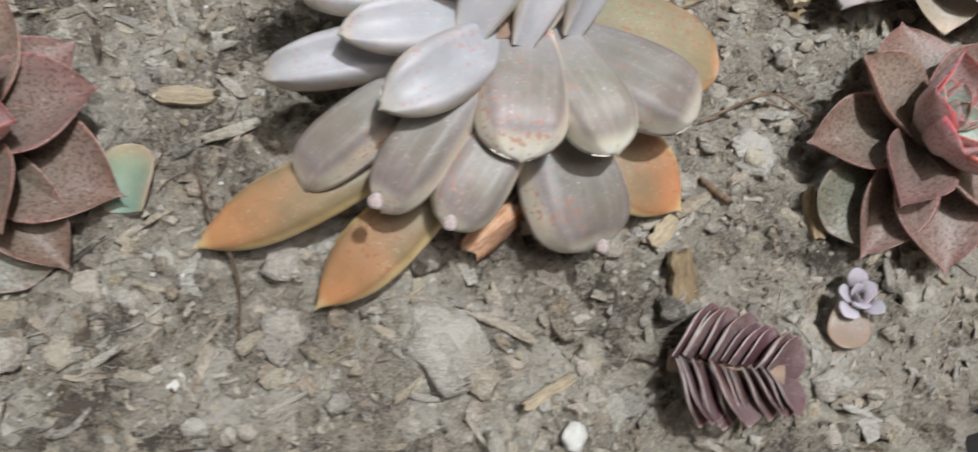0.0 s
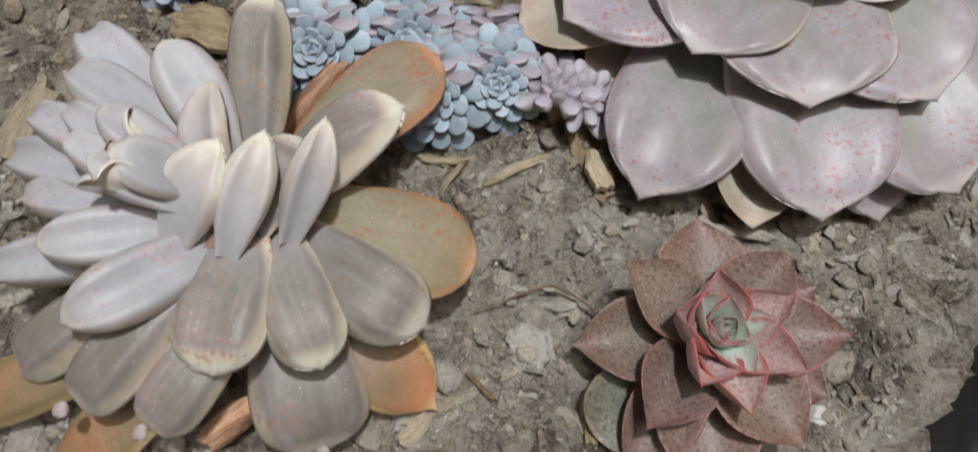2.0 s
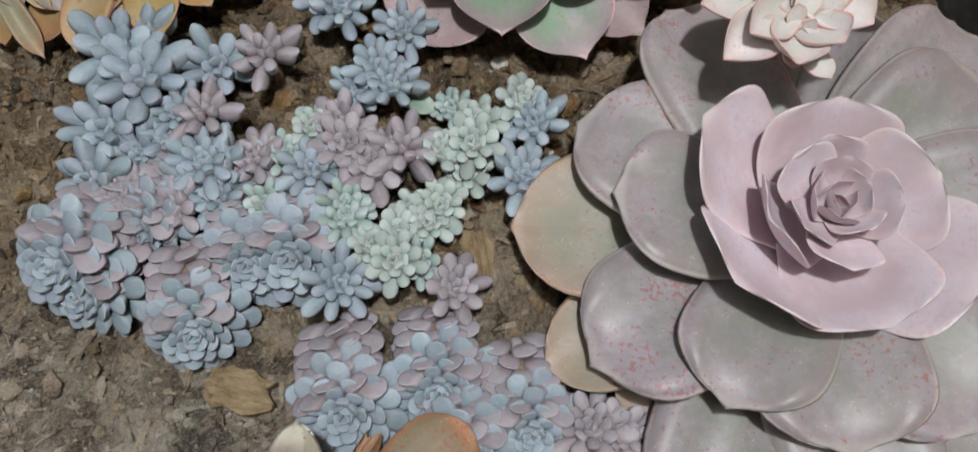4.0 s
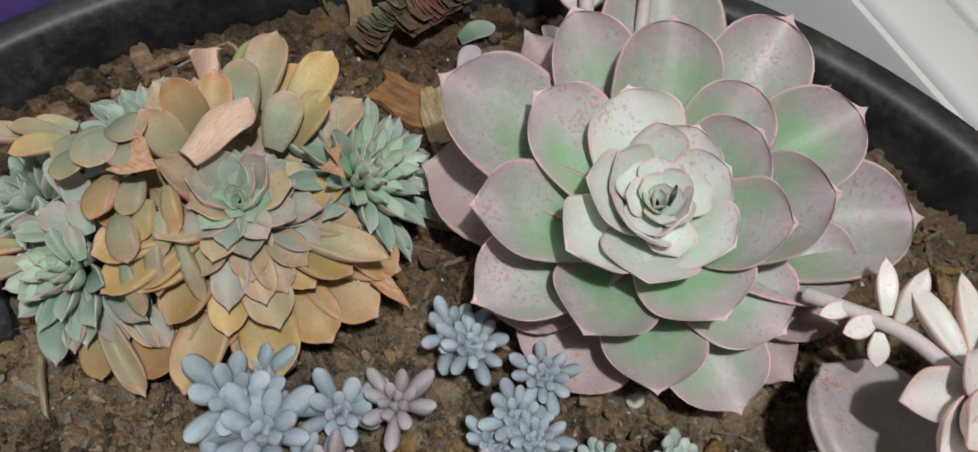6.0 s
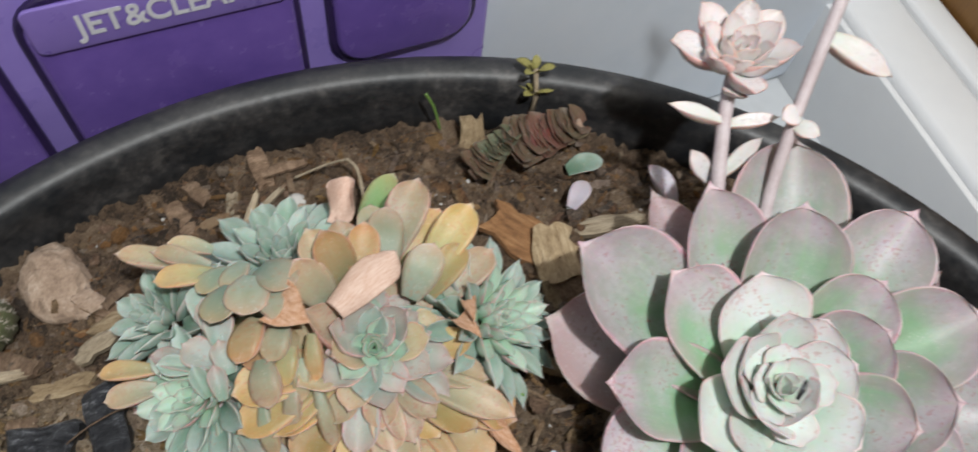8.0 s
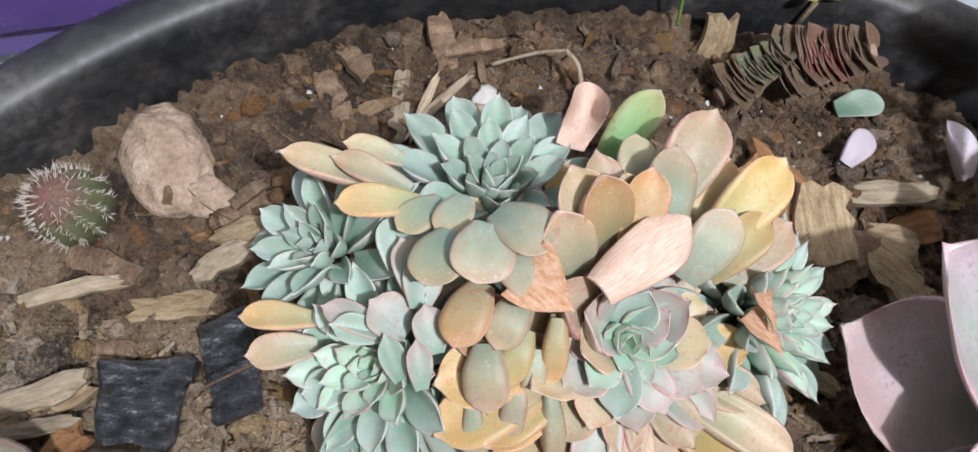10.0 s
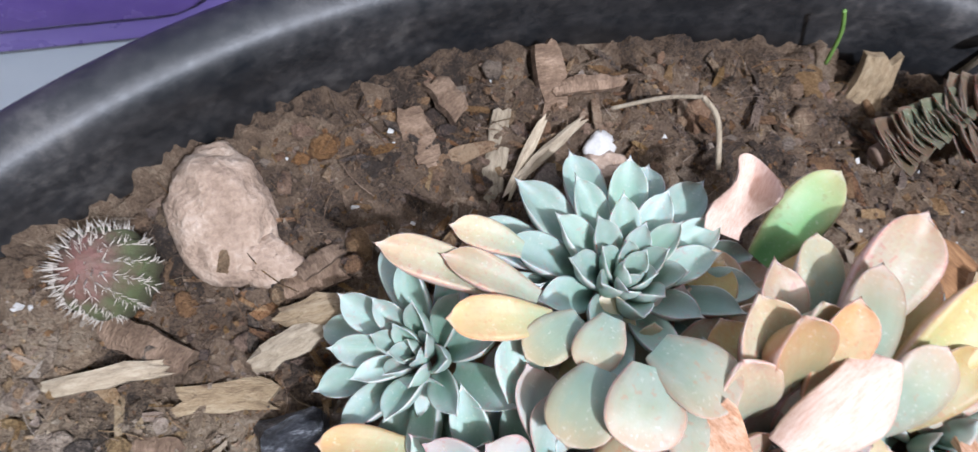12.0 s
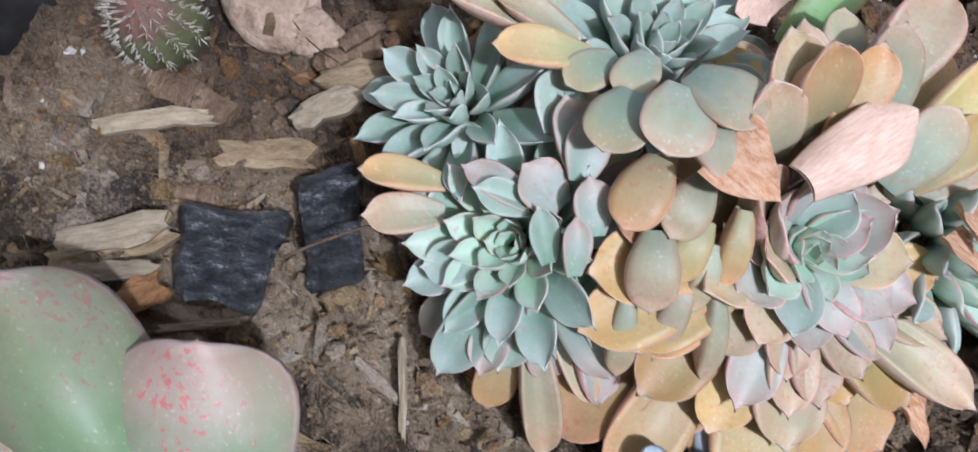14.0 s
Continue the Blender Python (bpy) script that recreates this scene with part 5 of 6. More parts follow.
flower_stalk([(0.068, 0.140, 0.030), (0.063, 0.172, 0.048), (0.061, 0.204, 0.070), (0.063, 0.222, 0.080)], 0.0026, (0.064, 0.226, 0.079), (0.0, 0.02, 1), 0.0235, 22,
             [(60, 204, 71, 40, 206, 74, 7), (62, 205, 68, 80, 208, 71, 7), (62, 214, 76, 62, 206, 82, 12), (60, 190, 54, 51, 197, 62, 9), (64, 192, 55, 78, 206, 60, 8)],
             "pale flower stalk with a small rosette leaning out of green leaves")
flower_stalk([(0.078, 0.145, 0.030), (0.081, 0.182, 0.052), (0.084, 0.203, 0.073), (0.089, 0.222, 0.090), (0.096, 0.246, 0.112), (0.106, 0.272, 0.136)], 0.0023, None, UP, 0.02, 0,
             [(86, 208, 76, 77, 200, 80, 10), (84, 204, 74, 92, 198, 76, 9), (95, 243, 107, 80, 242, 106, 12), (96, 245, 108, 134, 243, 104, 13), (91, 229, 92, 116, 222, 83, 13), (104, 268, 132, 90, 268, 142, 10)],
             "taller pale flower stalk with paired fleshy leaves")
flower_stalk([(0.126, 0.090, 0.038), (0.138, 0.081, 0.044), (0.150, 0.071, 0.049), (0.162, 0.054, 0.052)], 0.0024, (0.1630, 0.0420, 0.055), (0.05, -0.42, 0.9), 0.013, 12,
             [(163, 52, 52, 140, 31, 60, 16), (162, 55, 52, 136, 50, 58, 15), (162, 63, 50, 151, 87, 52, 10), (165, 65, 50, 165, 89, 54, 10), (165, 60, 53, 184, 79, 60, 15), (167, 57, 54, 190, 62, 62, 15), (168, 52, 55, 180, 40, 63, 15), (175, 65, 47, 208, 67, 46, 13)],
             "arching pale flower stalk with a white and peach rosette",
             [(162, 51, 55, 146, 36, 65, 14), (165, 52, 55, 153, 61, 66, 16), (166, 49, 56, 172, 58, 67, 17), (165, 46, 55, 171, 33, 65, 14), (162, 46, 55, 158, 27, 64, 16)])
flower_stalk([(0.128, 0.090, 0.036), (0.136, 0.084, 0.042), (0.143, 0.079, 0.046)], 0.0016, None, UP, 0.01, 0,
             [(142, 78, 46, 131, 74, 46, 9), (142, 74, 46, 142, 66, 40, 8), (145, 79, 47, 146, 95, 52, 8), (148, 77, 47, 155, 90, 56, 9), (138, 84, 42, 126, 80, 44, 7)],
             "short pale side stalk with small fleshy leaves")

# ---- small plants and litter ----


SHELL_BROWN = leaf_material("brown_plate", (0.13, 0.065, 0.042), (0.115, 0.078, 0.048), (0.12, 0.088, 0.055), (0.15, 0.10, 0.07), 0.05, 0.5, (0.15, 0.12, 0.085), 0.25, (0.05, 0.03, 0.02), 0.4, flush=0.1, mottle=0.9, lip=0.06)
SHELL_RUST = leaf_material("rust_plate", (0.24, 0.050, 0.040), (0.15, 0.062, 0.042), (0.12, 0.075, 0.050), (0.15, 0.10, 0.07), 0.05, 0.5, (0.16, 0.11, 0.085), 0.25, (0.05, 0.03, 0.02), 0.4, flush=0.1, mottle=0.9, lip=0.06)
SHELL_MOSS = leaf_material("moss_plate", (0.09, 0.10, 0.06), (0.11, 0.115, 0.068), (0.12, 0.115, 0.07), (0.14, 0.10, 0.07), 0.05, 0.5, (0.15, 0.16, 0.11), 0.25, (0.05, 0.03, 0.02), 0.4, flush=0.1, mottle=0.9, lip=0.06)


def column_plant(place, turn, tilt, count, reach, step, materials, label, sweep=-0.003, crest=True, lean=0.36):
    """A lying column of broad pointed plates in pairs, each pair clasping the stem."""
    rng = random.Random(count)
    ob = thing("column_crassula", label, "succulent", pose(*place, tilt, 0, turn))
    mesh = [leaf_mesh("leaf", m, 0.34, 0.25, 0.95, 0.04, 0.10, 0.16, 0.05, 0.06, 0.12, 8, 10, seed=k, under=False) for k, m in enumerate(materials)]
    part("stem", tube([(0, -0.004, 0.004), (0, step * count * 0.5, 0.007), (0, step * count, 0.010)], 0.003, 8), STEM, ob)
    for k in range(count):
        y, s = step * k, (1 - 0.35 * k / count) * rng.uniform(0.9, 1.08)
        z = 0.006 + 0.004 * k / count
        for side in (-1, 1):
            leaf(ob, mesh[k * len(mesh) // count], (0, y, z), (side * reach * s, y + sweep, z + rng.uniform(0.0, 0.006)), reach * 1.15 * s, (0, lean, 1), rng.uniform(-10, 10))
        if crest and k % 2:
            leaf(ob, mesh[k * len(mesh) // count], (0, y, z), (rng.uniform(-0.003, 0.003), y - reach * 0.5 * s, z + reach * 0.42 * s), reach * 0.9 * s, (0, 0.8, 1), rng.uniform(-8, 8))


column_plant((0.0825, -0.1955, 0.000), -98, 3, 12, 0.0165, 0.0020, [SHELL_RED], "dark red stacked crassula with thin pale-edged plates", 0.004, False, 0.7)
column_plant((-0.005, 0.2310, 0.000), -68, 4, 24, 0.0125, 0.00118, [SHELL_BROWN, SHELL_RUST, SHELL_BROWN], "brown and dark red stacked crassula column by the rim")
column_plant((-0.022, 0.2190, -0.002), -42, 4, 19, 0.0085, 0.0011, [SHELL_BROWN, SHELL_MOSS, SHELL_MOSS], "mossy olive-brown stacked crassula column lying on soil")


PUP_OLD = leaf_material("pup_old_leaf", (0.26, 0.21, 0.17), (0.28, 0.22, 0.18), (0.34, 0.24, 0.18), (0.46, 0.27, 0.16), 0.05, 0.7, (0.38, 0.33, 0.31), 0.3, (0.16, 0.08, 0.05), 0.3, flush=0.15, mottle=0.7)


def lilac_offset():
    ob = thing("lilac_offset", "tiny lilac succulent pup with curled leaves", "succulent", pose(0.131, -0.181, 0.002))
    mesh = leaf_mesh("leaf", SEDUM_LILAC, 0.55, 0.6, 0.5, 0.02, 0.35, 0.1, 0.1, 0, 0.1, 5, 7)
    spiral(ob, [mesh], (0, 0.004, 0.004), (-0.1, 0.2, 1), 9, 0.001, 0.003, (0.004, 0.0065), (0.004, 0.0062), (80, 30), rng=random.Random(3))
    old = leaf_mesh("leaf", PUP_OLD, 0.55, 0.8, 0.6, 0.0, 0.15, 0.0, 0.1)
    leaf(ob, old, (-0.001, 0.003, 0.003), (-0.004, -0.009, 0.002), 0.012, UP, label="round amber lower leaf")


lilac_offset()


def cactus():
    ob = thing("cactus", "small ribbed cactus with white spines and reddish top", "cactus", pose(-0.197, 0.129, -0.003, 8, -10, 0) @ Matrix.Scale(0.62, 4))
    ribs, rows = 13, 11
    bm = bmesh.new()
    grid = []
    for i in range(rows + 1):
        f = i / rows
        z, r = 0.030 * f, 0.0155 * math.sqrt(max(0.0, 1 - (1.15 * f - 0.25) ** 2 / 0.82)) + 0.0006
        grid.append([bm.verts.new((r * (1 + 0.06 * math.cos(ribs * a)) * math.cos(a), r * (1 + 0.06 * math.cos(ribs * a)) * math.sin(a), z)) for a in (2 * math.pi * s / 78 for s in range(78))])
    for a, b in zip(grid, grid[1:]):
        for k in range(78):
            bm.faces.new((a[k], a[(k + 1) % 78], b[(k + 1) % 78], b[k]))
    bm.faces.new(grid[-1])
    part("body", bm, CACTUS, ob)
    rng = random.Random(5)
    spine = finish(tube([(0, 0, 0), (0, 0, 0.5), (0, 0, 1)], [0.055, 0.04, 0.008], 4), "spine", SPINE)
    for k in range(ribs):
        a = 2 * math.pi * k / ribs
        for i in range(2, 11):
            f = i / 11
            r = 0.0155 * math.sqrt(max(0.02, 1 - (1.15 * f - 0.25) ** 2 / 0.82)) * 1.0
            p = Vector((r * math.cos(a), r * math.sin(a), 0.030 * f))
            for _ in range(4):
                d = Vector((math.cos(a) + rng.uniform(-0.7, 0.7), math.sin(a) + rng.uniform(-0.7, 0.7), 0.4 + rng.uniform(-0.5, 0.7))).normalized()
                part("spine", spine, None, ob, m=Matrix.Translation(p) @ d.to_track_quat("Z", "Y").to_matrix().to_4x4() @ Matrix.Scale(rng.uniform(0.0026, 0.0058), 4))

    for _ in range(34):
        a, r = rng.uniform(0, 6.283), 0.0075 * math.sqrt(rng.random())
        d = Vector((math.cos(a) * 0.7, math.sin(a) * 0.7, 1.0 + rng.uniform(-0.4, 0.6))).normalized()
        part("spine", spine, None, ob, m=Matrix.Translation((r * math.cos(a), r * math.sin(a), 0.0293)) @ d.to_track_quat("Z", "Y").to_matrix().to_4x4() @ Matrix.Scale(rng.uniform(0.003, 0.0065), 4))


cactus()


def lump(sx, sy, sz, seed, rough=0.25, cuts=3, freq=1.6):
    """An irregular stone-like body of the given size on z = 0."""
    bm = bmesh.new()
    bmesh.ops.create_icosphere(bm, subdivisions=cuts, radius=1.0)
    shift = Vector((seed * 3.1, seed * 1.7, seed * 2.3))
    for v in bm.verts:
        d = 1 + rough * noise.noise(v.co * freq + shift) + rough * 0.5 * noise.noise(v.co * freq * 3 + shift)
        c = v.co * d
        v.co = Vector((c.x * sx / 2, c.y * sy / 2, c.z * sz / 2 + sz * 0.35))
    return bm


def slab(length, width, thick, seed, cuts=6):
    """A chip of wood or bark: a bent slab with ragged ends."""
    rng = random.Random(seed)
    bm = bmesh.new()
    tops, bottoms = [], []
    bend = rng.uniform(-0.12, 0.15)
    for i in range(cuts + 1):
        f = i / cuts
        w = width * (0.6 + 0.4 * math.sin(math.pi * (0.15 + 0.7 * f))) * rng.uniform(0.85, 1.12)
        y = length * (f - 0.5)
        z = bend * length * (1 - (2 * f - 1) ** 2)
        off = rng.uniform(-0.08, 0.08) * width
        row = []
        for j in range(5):
            g = j / 4 - 0.5
            e = rng.uniform(-0.08, 0.08) * length if i in (0, cuts) else 0
            row.append((off + g * w, y + e, z + thick * (0.5 - 1.4 * g * g) + rng.uniform(-0.12, 0.12) * thick))
        tops.append([bm.verts.new((x, yy, zz + thick * 0.5)) for x, yy, zz in row])
        bottoms.append([bm.verts.new((x, yy, zz - thick * 0.5)) for x, yy, zz in row])
    for i in range(cuts):
        for j in range(4):
            bm.faces.new((tops[i][j], tops[i][j + 1], tops[i + 1][j + 1], tops[i + 1][j]))
            bm.faces.new((bottoms[i][j + 1], bottoms[i][j], bottoms[i + 1][j], bottoms[i + 1][j + 1]))
        bm.faces.new((tops[i + 1][0], bottoms[i + 1][0], bottoms[i][0], tops[i][0]))
        bm.faces.new((tops[i][4], bottoms[i][4], bottoms[i + 1][4], tops[i + 1][4]))
    for row_t, row_b in ((tops[0], bottoms[0]), (tops[-1], bottoms[-1])):
        for j in range(4):
            bm.faces.new((row_t[j], row_t[j + 1], row_b[j + 1], row_b[j]))
    bmesh.ops.recalc_face_normals(bm, faces=bm.faces)
    return bm


def lay(name, bm, material, x, y, turn, label, category, lift=0.0, tilt=(0, 0), smooth=True, group=""):
    me = finish(bm, name, material, smooth)
    return tagged(part(name, me, None, m=pose(x, y, soil_height(x, y) + lift, tilt[0], tilt[1], turn)), label, category, group)


def charcoal_piece(x, y, turn, sx, sy, sz, seed):
    bm = box(sx, sy, sz, 0.0015, 1)
    bmesh.ops.subdivide_edges(bm, edges=bm.edges[:], cuts=3, use_grid_fill=True)
    shift = Vector((seed * 5.0, 2.0, 1.0))
    for v in bm.verts:
        v.co += Vector((noise.noise(v.co * 90 + shift), noise.noise(v.co * 80 - shift), noise.noise(v.co * Vector((260, 60, 60)) + shift) * 0.7)) * 0.0030
        v.co.x *= 1 + 0.25 * (v.co.y / sy)
    lay("charcoal", bm, CHARCOAL, x, y, turn, "blocky piece of black charcoal lying on the soil", "charcoal", -0.002, (random.Random(seed).uniform(-6, 6), 4), False, "charcoal pieces")


charcoal_piece(-0.1635, 0.083, 14, 0.021, 0.022, 0.012, 1)
charcoal_piece(-0.1450, 0.0975, 26, 0.014, 0.028, 0.013, 2)
lay("rock", lump(0.023, 0.033, 0.018, 1, 0.30, 4, 1.1), ROCK, -0.180, 0.150, 40, "rough tan-brown stone half sunk in the soil", "rock", -0.004)
lay("rock", lump(0.016, 0.012, 0.008, 2, 0.35, 3), ROCK, -0.167, 0.142, 10, "small tan-brown stone beside a larger one", "rock", -0.003)
for k, (x, y, turn, ln, wd, mat, label, tilt) in enumerate((
        (-0.190, 0.107, -62, 0.026, 0.0045, STRAW, "pale narrow wood sliver on the soil", (2, 0)),
        (-0.165, 0.110, -70, 0.021, 0.0078, WOOD_CHIP, "fibrous tan wood chip on the soil", (3, 0)),
        (-0.115, 0.211, 30, 0.018, 0.008, BARK, "brown bark flake near the rim", (20, 5)),
        (-0.122, 0.186, 12, 0.024, 0.006, STRAW, "grey weathered wood sliver on soil", (14, 0)),
        (-0.115, 0.187, -8, 0.022, 0.003, STRAW, "thin grey splinter of wood on soil", (8, 0)),
        (-0.110, 0.190, -30, 0.024, 0.003, STRAW, "thin brown twig lying on soil", (8, 0)),
        (-0.139, 0.197, 60, 0.012, 0.007, BARK, "brown bark flake lying on soil", (12, 8)),
        (-0.002, 0.190, 70, 0.030, 0.020, AMBER_BARK, "large amber-brown bark chip behind the rosettes", (10, 6)),
        (0.012, 0.180, 20, 0.024, 0.018, WOOD_CHIP, "broad tan wood chip behind the rosettes", (6, -10)),
        (0.033, 0.198, -75, 0.034, 0.008, STRAW, "pale tan wood sliver on soil", (4, 0)),
        (-0.026, 0.239, 10, 0.024, 0.012, WOOD_CHIP, "upright tan bark chip at the rim", (55, 0)),
        (0.040, 0.169, 40, 0.018, 0.014, WOOD_CHIP, "tan bark chip lying on soil", (4, 4)),
        (-0.156, 0.141, -50, 0.016, 0.008, BARK, "dark brown bark chip on soil", (6, 0)),
        (-0.143, 0.185, 40, 0.016, 0.008, BARK, "brown bark chip by the rim", (14, 5)),
        (0.120, -0.077, 24, 0.026, 0.008, WOOD_CHIP, "pale wood chip beside the pink rosette", (3, 0)),
        (0.000, -0.050, 80, 0.020, 0.013, WOOD_CHIP, "smooth straw-coloured wood chip", (2, 0)),
        (0.073, -0.006, 12, 0.018, 0.010, WOOD_CHIP, "orange-brown wood chip among the sedum", (4, 0)),
        (0.084, -0.174, 12, 0.018, 0.007, WOOD_CHIP, "pale wood chip beside the stacked crassula", (16, 0)),
        (0.124, -0.152, 8, 0.014, 0.004, WOOD_CHIP, "pale wood sliver lying on soil", (4, 0)),
        (-0.045, -0.085, -20, 0.024, 0.010, STRAW, "grey wood sliver by the grey rosette", (3, 0)),
        (0.098, -0.082, -60, 0.020, 0.003, STRAW, "thin dry straw lying on soil", (3, 0)),
        (-0.187, 0.077, -48, 0.026, 0.0090, WOOD_CHIP, "fibrous brown wood chip beside the charcoal", (4, 3)),
        (-0.155, 0.125, -42, 0.018, 0.0064, STRAW, "grey weathered bark flake on soil", (5, 4)),
        (-0.155, 0.145, -40, 0.011, 0.0042, BARK, "small red-brown bark chip on soil", (5, 0)),
        (-0.117, 0.070, -160, 0.022, 0.0020, STRAW, "pale straw lying below the rosettes", (2, 0)),
        (-0.162, 0.068, -64, 0.019, 0.0020, STRAW, "thin pale straw beside the charcoal", (2, 0)),
        (-0.151, 0.134, -59, 0.019, 0.0068, WOOD_CHIP, "tan fibrous wood chip on soil", (5, 3)),
        (-0.104, 0.211, -66, 0.019, 0.0042, BARK, "brown bark splinter near the rim", (6, 0)),
        (0.026, 0.178, -86, 0.032, 0.0170, WOOD_CHIP, "broad tan wood chip behind the rosettes", (5, 5)),
        (0.020, 0.171, -50, 0.020, 0.0150, BARK, "thick brown bark chunk behind the rosettes", (6, 8)),
        (0.036, 0.171, 64, 0.020, 0.0120, WOOD_CHIP, "tan bark chip behind the rosettes", (8, -6)),
        (0.014, 0.160, 30, 0.016, 0.0100, WOOD_CHIP, "tan bark chip beside the clustered rosettes", (6, 4)),
        (0.024, 0.152, -20, 0.015, 0.0080, BARK, "brown bark chip under the green rosette", (5, -4)),
        (0.012, 0.132, 75, 0.014, 0.0060, WOOD_CHIP, "tan wood chip between the rosettes", (5, 0)),
        (0.045, 0.190, -60, 0.022, 0.0110, AMBER_BARK, "amber-brown bark chip behind the green rosette", (5, 3)),
        (-0.188, 0.0795, -58, 0.024, 0.0070, STRAW, "grey-brown fibrous bark strip beside the charcoal", (6, 4)),
        (-0.184, 0.0715, -66, 0.020, 0.0042, STRAW, "narrow tan bark strip beside the charcoal", (5, -4)),
        (-0.176, 0.0690, -40, 0.012, 0.0070, AMBER_BARK, "crumbly amber bark chip below the charcoal", (8, 5)),
        (-0.186, 0.1160, -98, 0.020, 0.0080, BARK, "dark brown bark flake near the stone", (8, 6)),
        (-0.176, 0.0955, -80, 0.013, 0.0050, BARK, "small brown bark flake beside the charcoal", (8, 4)),
        (-0.051, -0.130, -89, 0.016, 0.0046, STRAW, "pale wood flake on dry soil", (3, 0)),
        (0.078, -0.161, -40, 0.010, 0.0050, STRAW, "pale wood flake on dry soil", (4, 0)),
        (0.122, -0.082, -160, 0.012, 0.0070, STRAW, "pale wood flake by the pink rosette", (4, 0)),
        (0.048, -0.204, -56, 0.015, 0.0032, STRAW, "narrow pale straw on dry soil", (3, 0)),
        (0.094, -0.148, -128, 0.010, 0.0016, BARK, "thin dark root bit on dry soil", (2, 0)),
        (0.076, -0.082, -87, 0.014, 0.0022, STRAW, "thin dry straw lying on soil", (2, 0)),
        (0.079, -0.087, -30, 0.013, 0.0020, STRAW, "thin dry straw lying on soil", (2, 0)))):
    lay("wood_chip", slab(ln, wd, 0.0030 if wd > 0.005 else 0.0018, k), mat, x, y, turn, label, "wood chip", 0.0022, tilt, False, "wood chips")
for k, (x, y, s, mat, label) in enumerate((
        (0.190, -0.146, 0.010, WHITE_STONE, "small white stone chip beside the red rosette"), (0.079, 0.068, 0.007, WHITE_STONE, "small white stone chip below the green rosette"),
        (-0.097, 0.196, 0.010, WHITE_STONE, "pale quartz pebble on dark soil"), (0.105, -0.135, 0.013, ROCK, "flat tan pebble on dry soil"), (0.021, -0.193, 0.024, ROCK, "large tan clod of dry soil"),
        (-0.094, 0.190, 0.012, ROCK, "tan pebble on brown soil"), (-0.045, -0.205, 0.007, WHITE_STONE, "small white pebble on dry soil"), (-0.020, -0.193, 0.014, ROCK, "grey clod of dry soil"),
        (0.150, -0.175, 0.009, ROCK, "small tan clod of dry soil"), (-0.1945, 0.0880, 0.013, ROCK, "crumbly tan clod of soil near the charcoal"), (-0.1960, 0.0795, 0.011, ROCK, "smooth tan clod of soil near the charcoal"), (-0.207, 0.098, 0.008, ROCK, "tan clod of soil by the rim"), (0.055, -0.215, 0.008, WHITE_STONE, "small pale pebble on dry soil"))):
    if "clod" in label or "flat tan" in label:
        mat = CLOD
    lay("pebble", lump(s, s * 0.8, s * 0.45, k + 5, 0.3 if mat is WHITE_STONE else 0.5, 3, 1.4), mat, x, y, 37 * k, label, "pebble", -0.001)
LILAC_FALLEN = leaf_material("lilac_fallen_leaf", (0.42, 0.37, 0.42), (0.48, 0.43, 0.49), (0.52, 0.46, 0.50), (0.46, 0.36, 0.40), 0.06, 0.5, (0.58, 0.54, 0.60), 0.3, (0.25, 0.15, 0.10), 0.5, mottle=0.7)
fallen = [leaf_mesh("leaf", LILAC_FALLEN, 0.55, 0.5, 0.5, 0.02, 0.3, 0.1, 0.1, 0, 0.1), leaf_mesh("leaf", OLIVE, 0.5, 0.6, 0.6, 0.02, 0.15, 0.15, 0.1, 0, 0.3), leaf_mesh("leaf", TEAL, 0.5, 0.7, 0.6, 0.02, 0.12, 0.1, 0.1, 0, 0.4)]
for k, (ax, ay, bx, by, w, up, label) in enumerate((
        (0.018, 0.203, 0.024, 0.216, 0.009, 0.010, "fallen pale lilac leaf on the soil"), (0.064, 0.214, 0.052, 0.229, 0.009, 0.012, "fallen pale leaf by the stalks"), (0.017, 0.226, 0.032, 0.232, 0.010, 0.006, "fallen blue-green leaf near the rim"),
        (-0.060, -0.164, -0.062, -0.145, 0.014, 0.005, "fallen pale grey-green leaf beside the red rosette"), (0.046, 0.050, 0.057, 0.045, 0.008, 0.006, "fallen pink-green leaf by the sedum"))):
    ob = part("fallen_leaf", fallen[(0, 0, 2, 1, 2)[k]], None)
    ob.matrix_basis = leaf_matrix((ax, ay, soil_height(ax, ay) + 0.004), (bx, by, soil_height(bx, by) + up), w)
    tagged(ob, label, "fallen leaf")


def wire(name, points, radius, material, label, category):
    ob = part(name, tube(curve_points(points, 7), radius, 6), material)
    return tagged(ob, label, category)


wire("twig", [(-0.045, -0.150, 0.004), (-0.040, -0.163, 0.006), (-0.032, -0.178, 0.004), (-0.030, -0.196, 0.002)], 0.0004, BARK, "thin dark curved twig on the soil", "twig")
wire("twig", [(0.090, -0.128, 0.003), (0.104, -0.121, 0.005), (0.112, -0.119, 0.006), (0.124, -0.124, 0.003)], 0.0004, BARK, "thin dark curved twig on the soil", "twig")
wire("twig", [(-0.068, 0.196, 0.006), (-0.072, 0.207, 0.010), (-0.077, 0.212, 0.010)], 0.0008, STRAW, "bent dry straw beside the clustered rosettes", "twig")
wire("twig", [(-0.077, 0.212, 0.010), (-0.086, 0.210, 0.007), (-0.098, 0.204, 0.004)], 0.0006, STRAW, "thin dry straw fibre on soil", "twig")
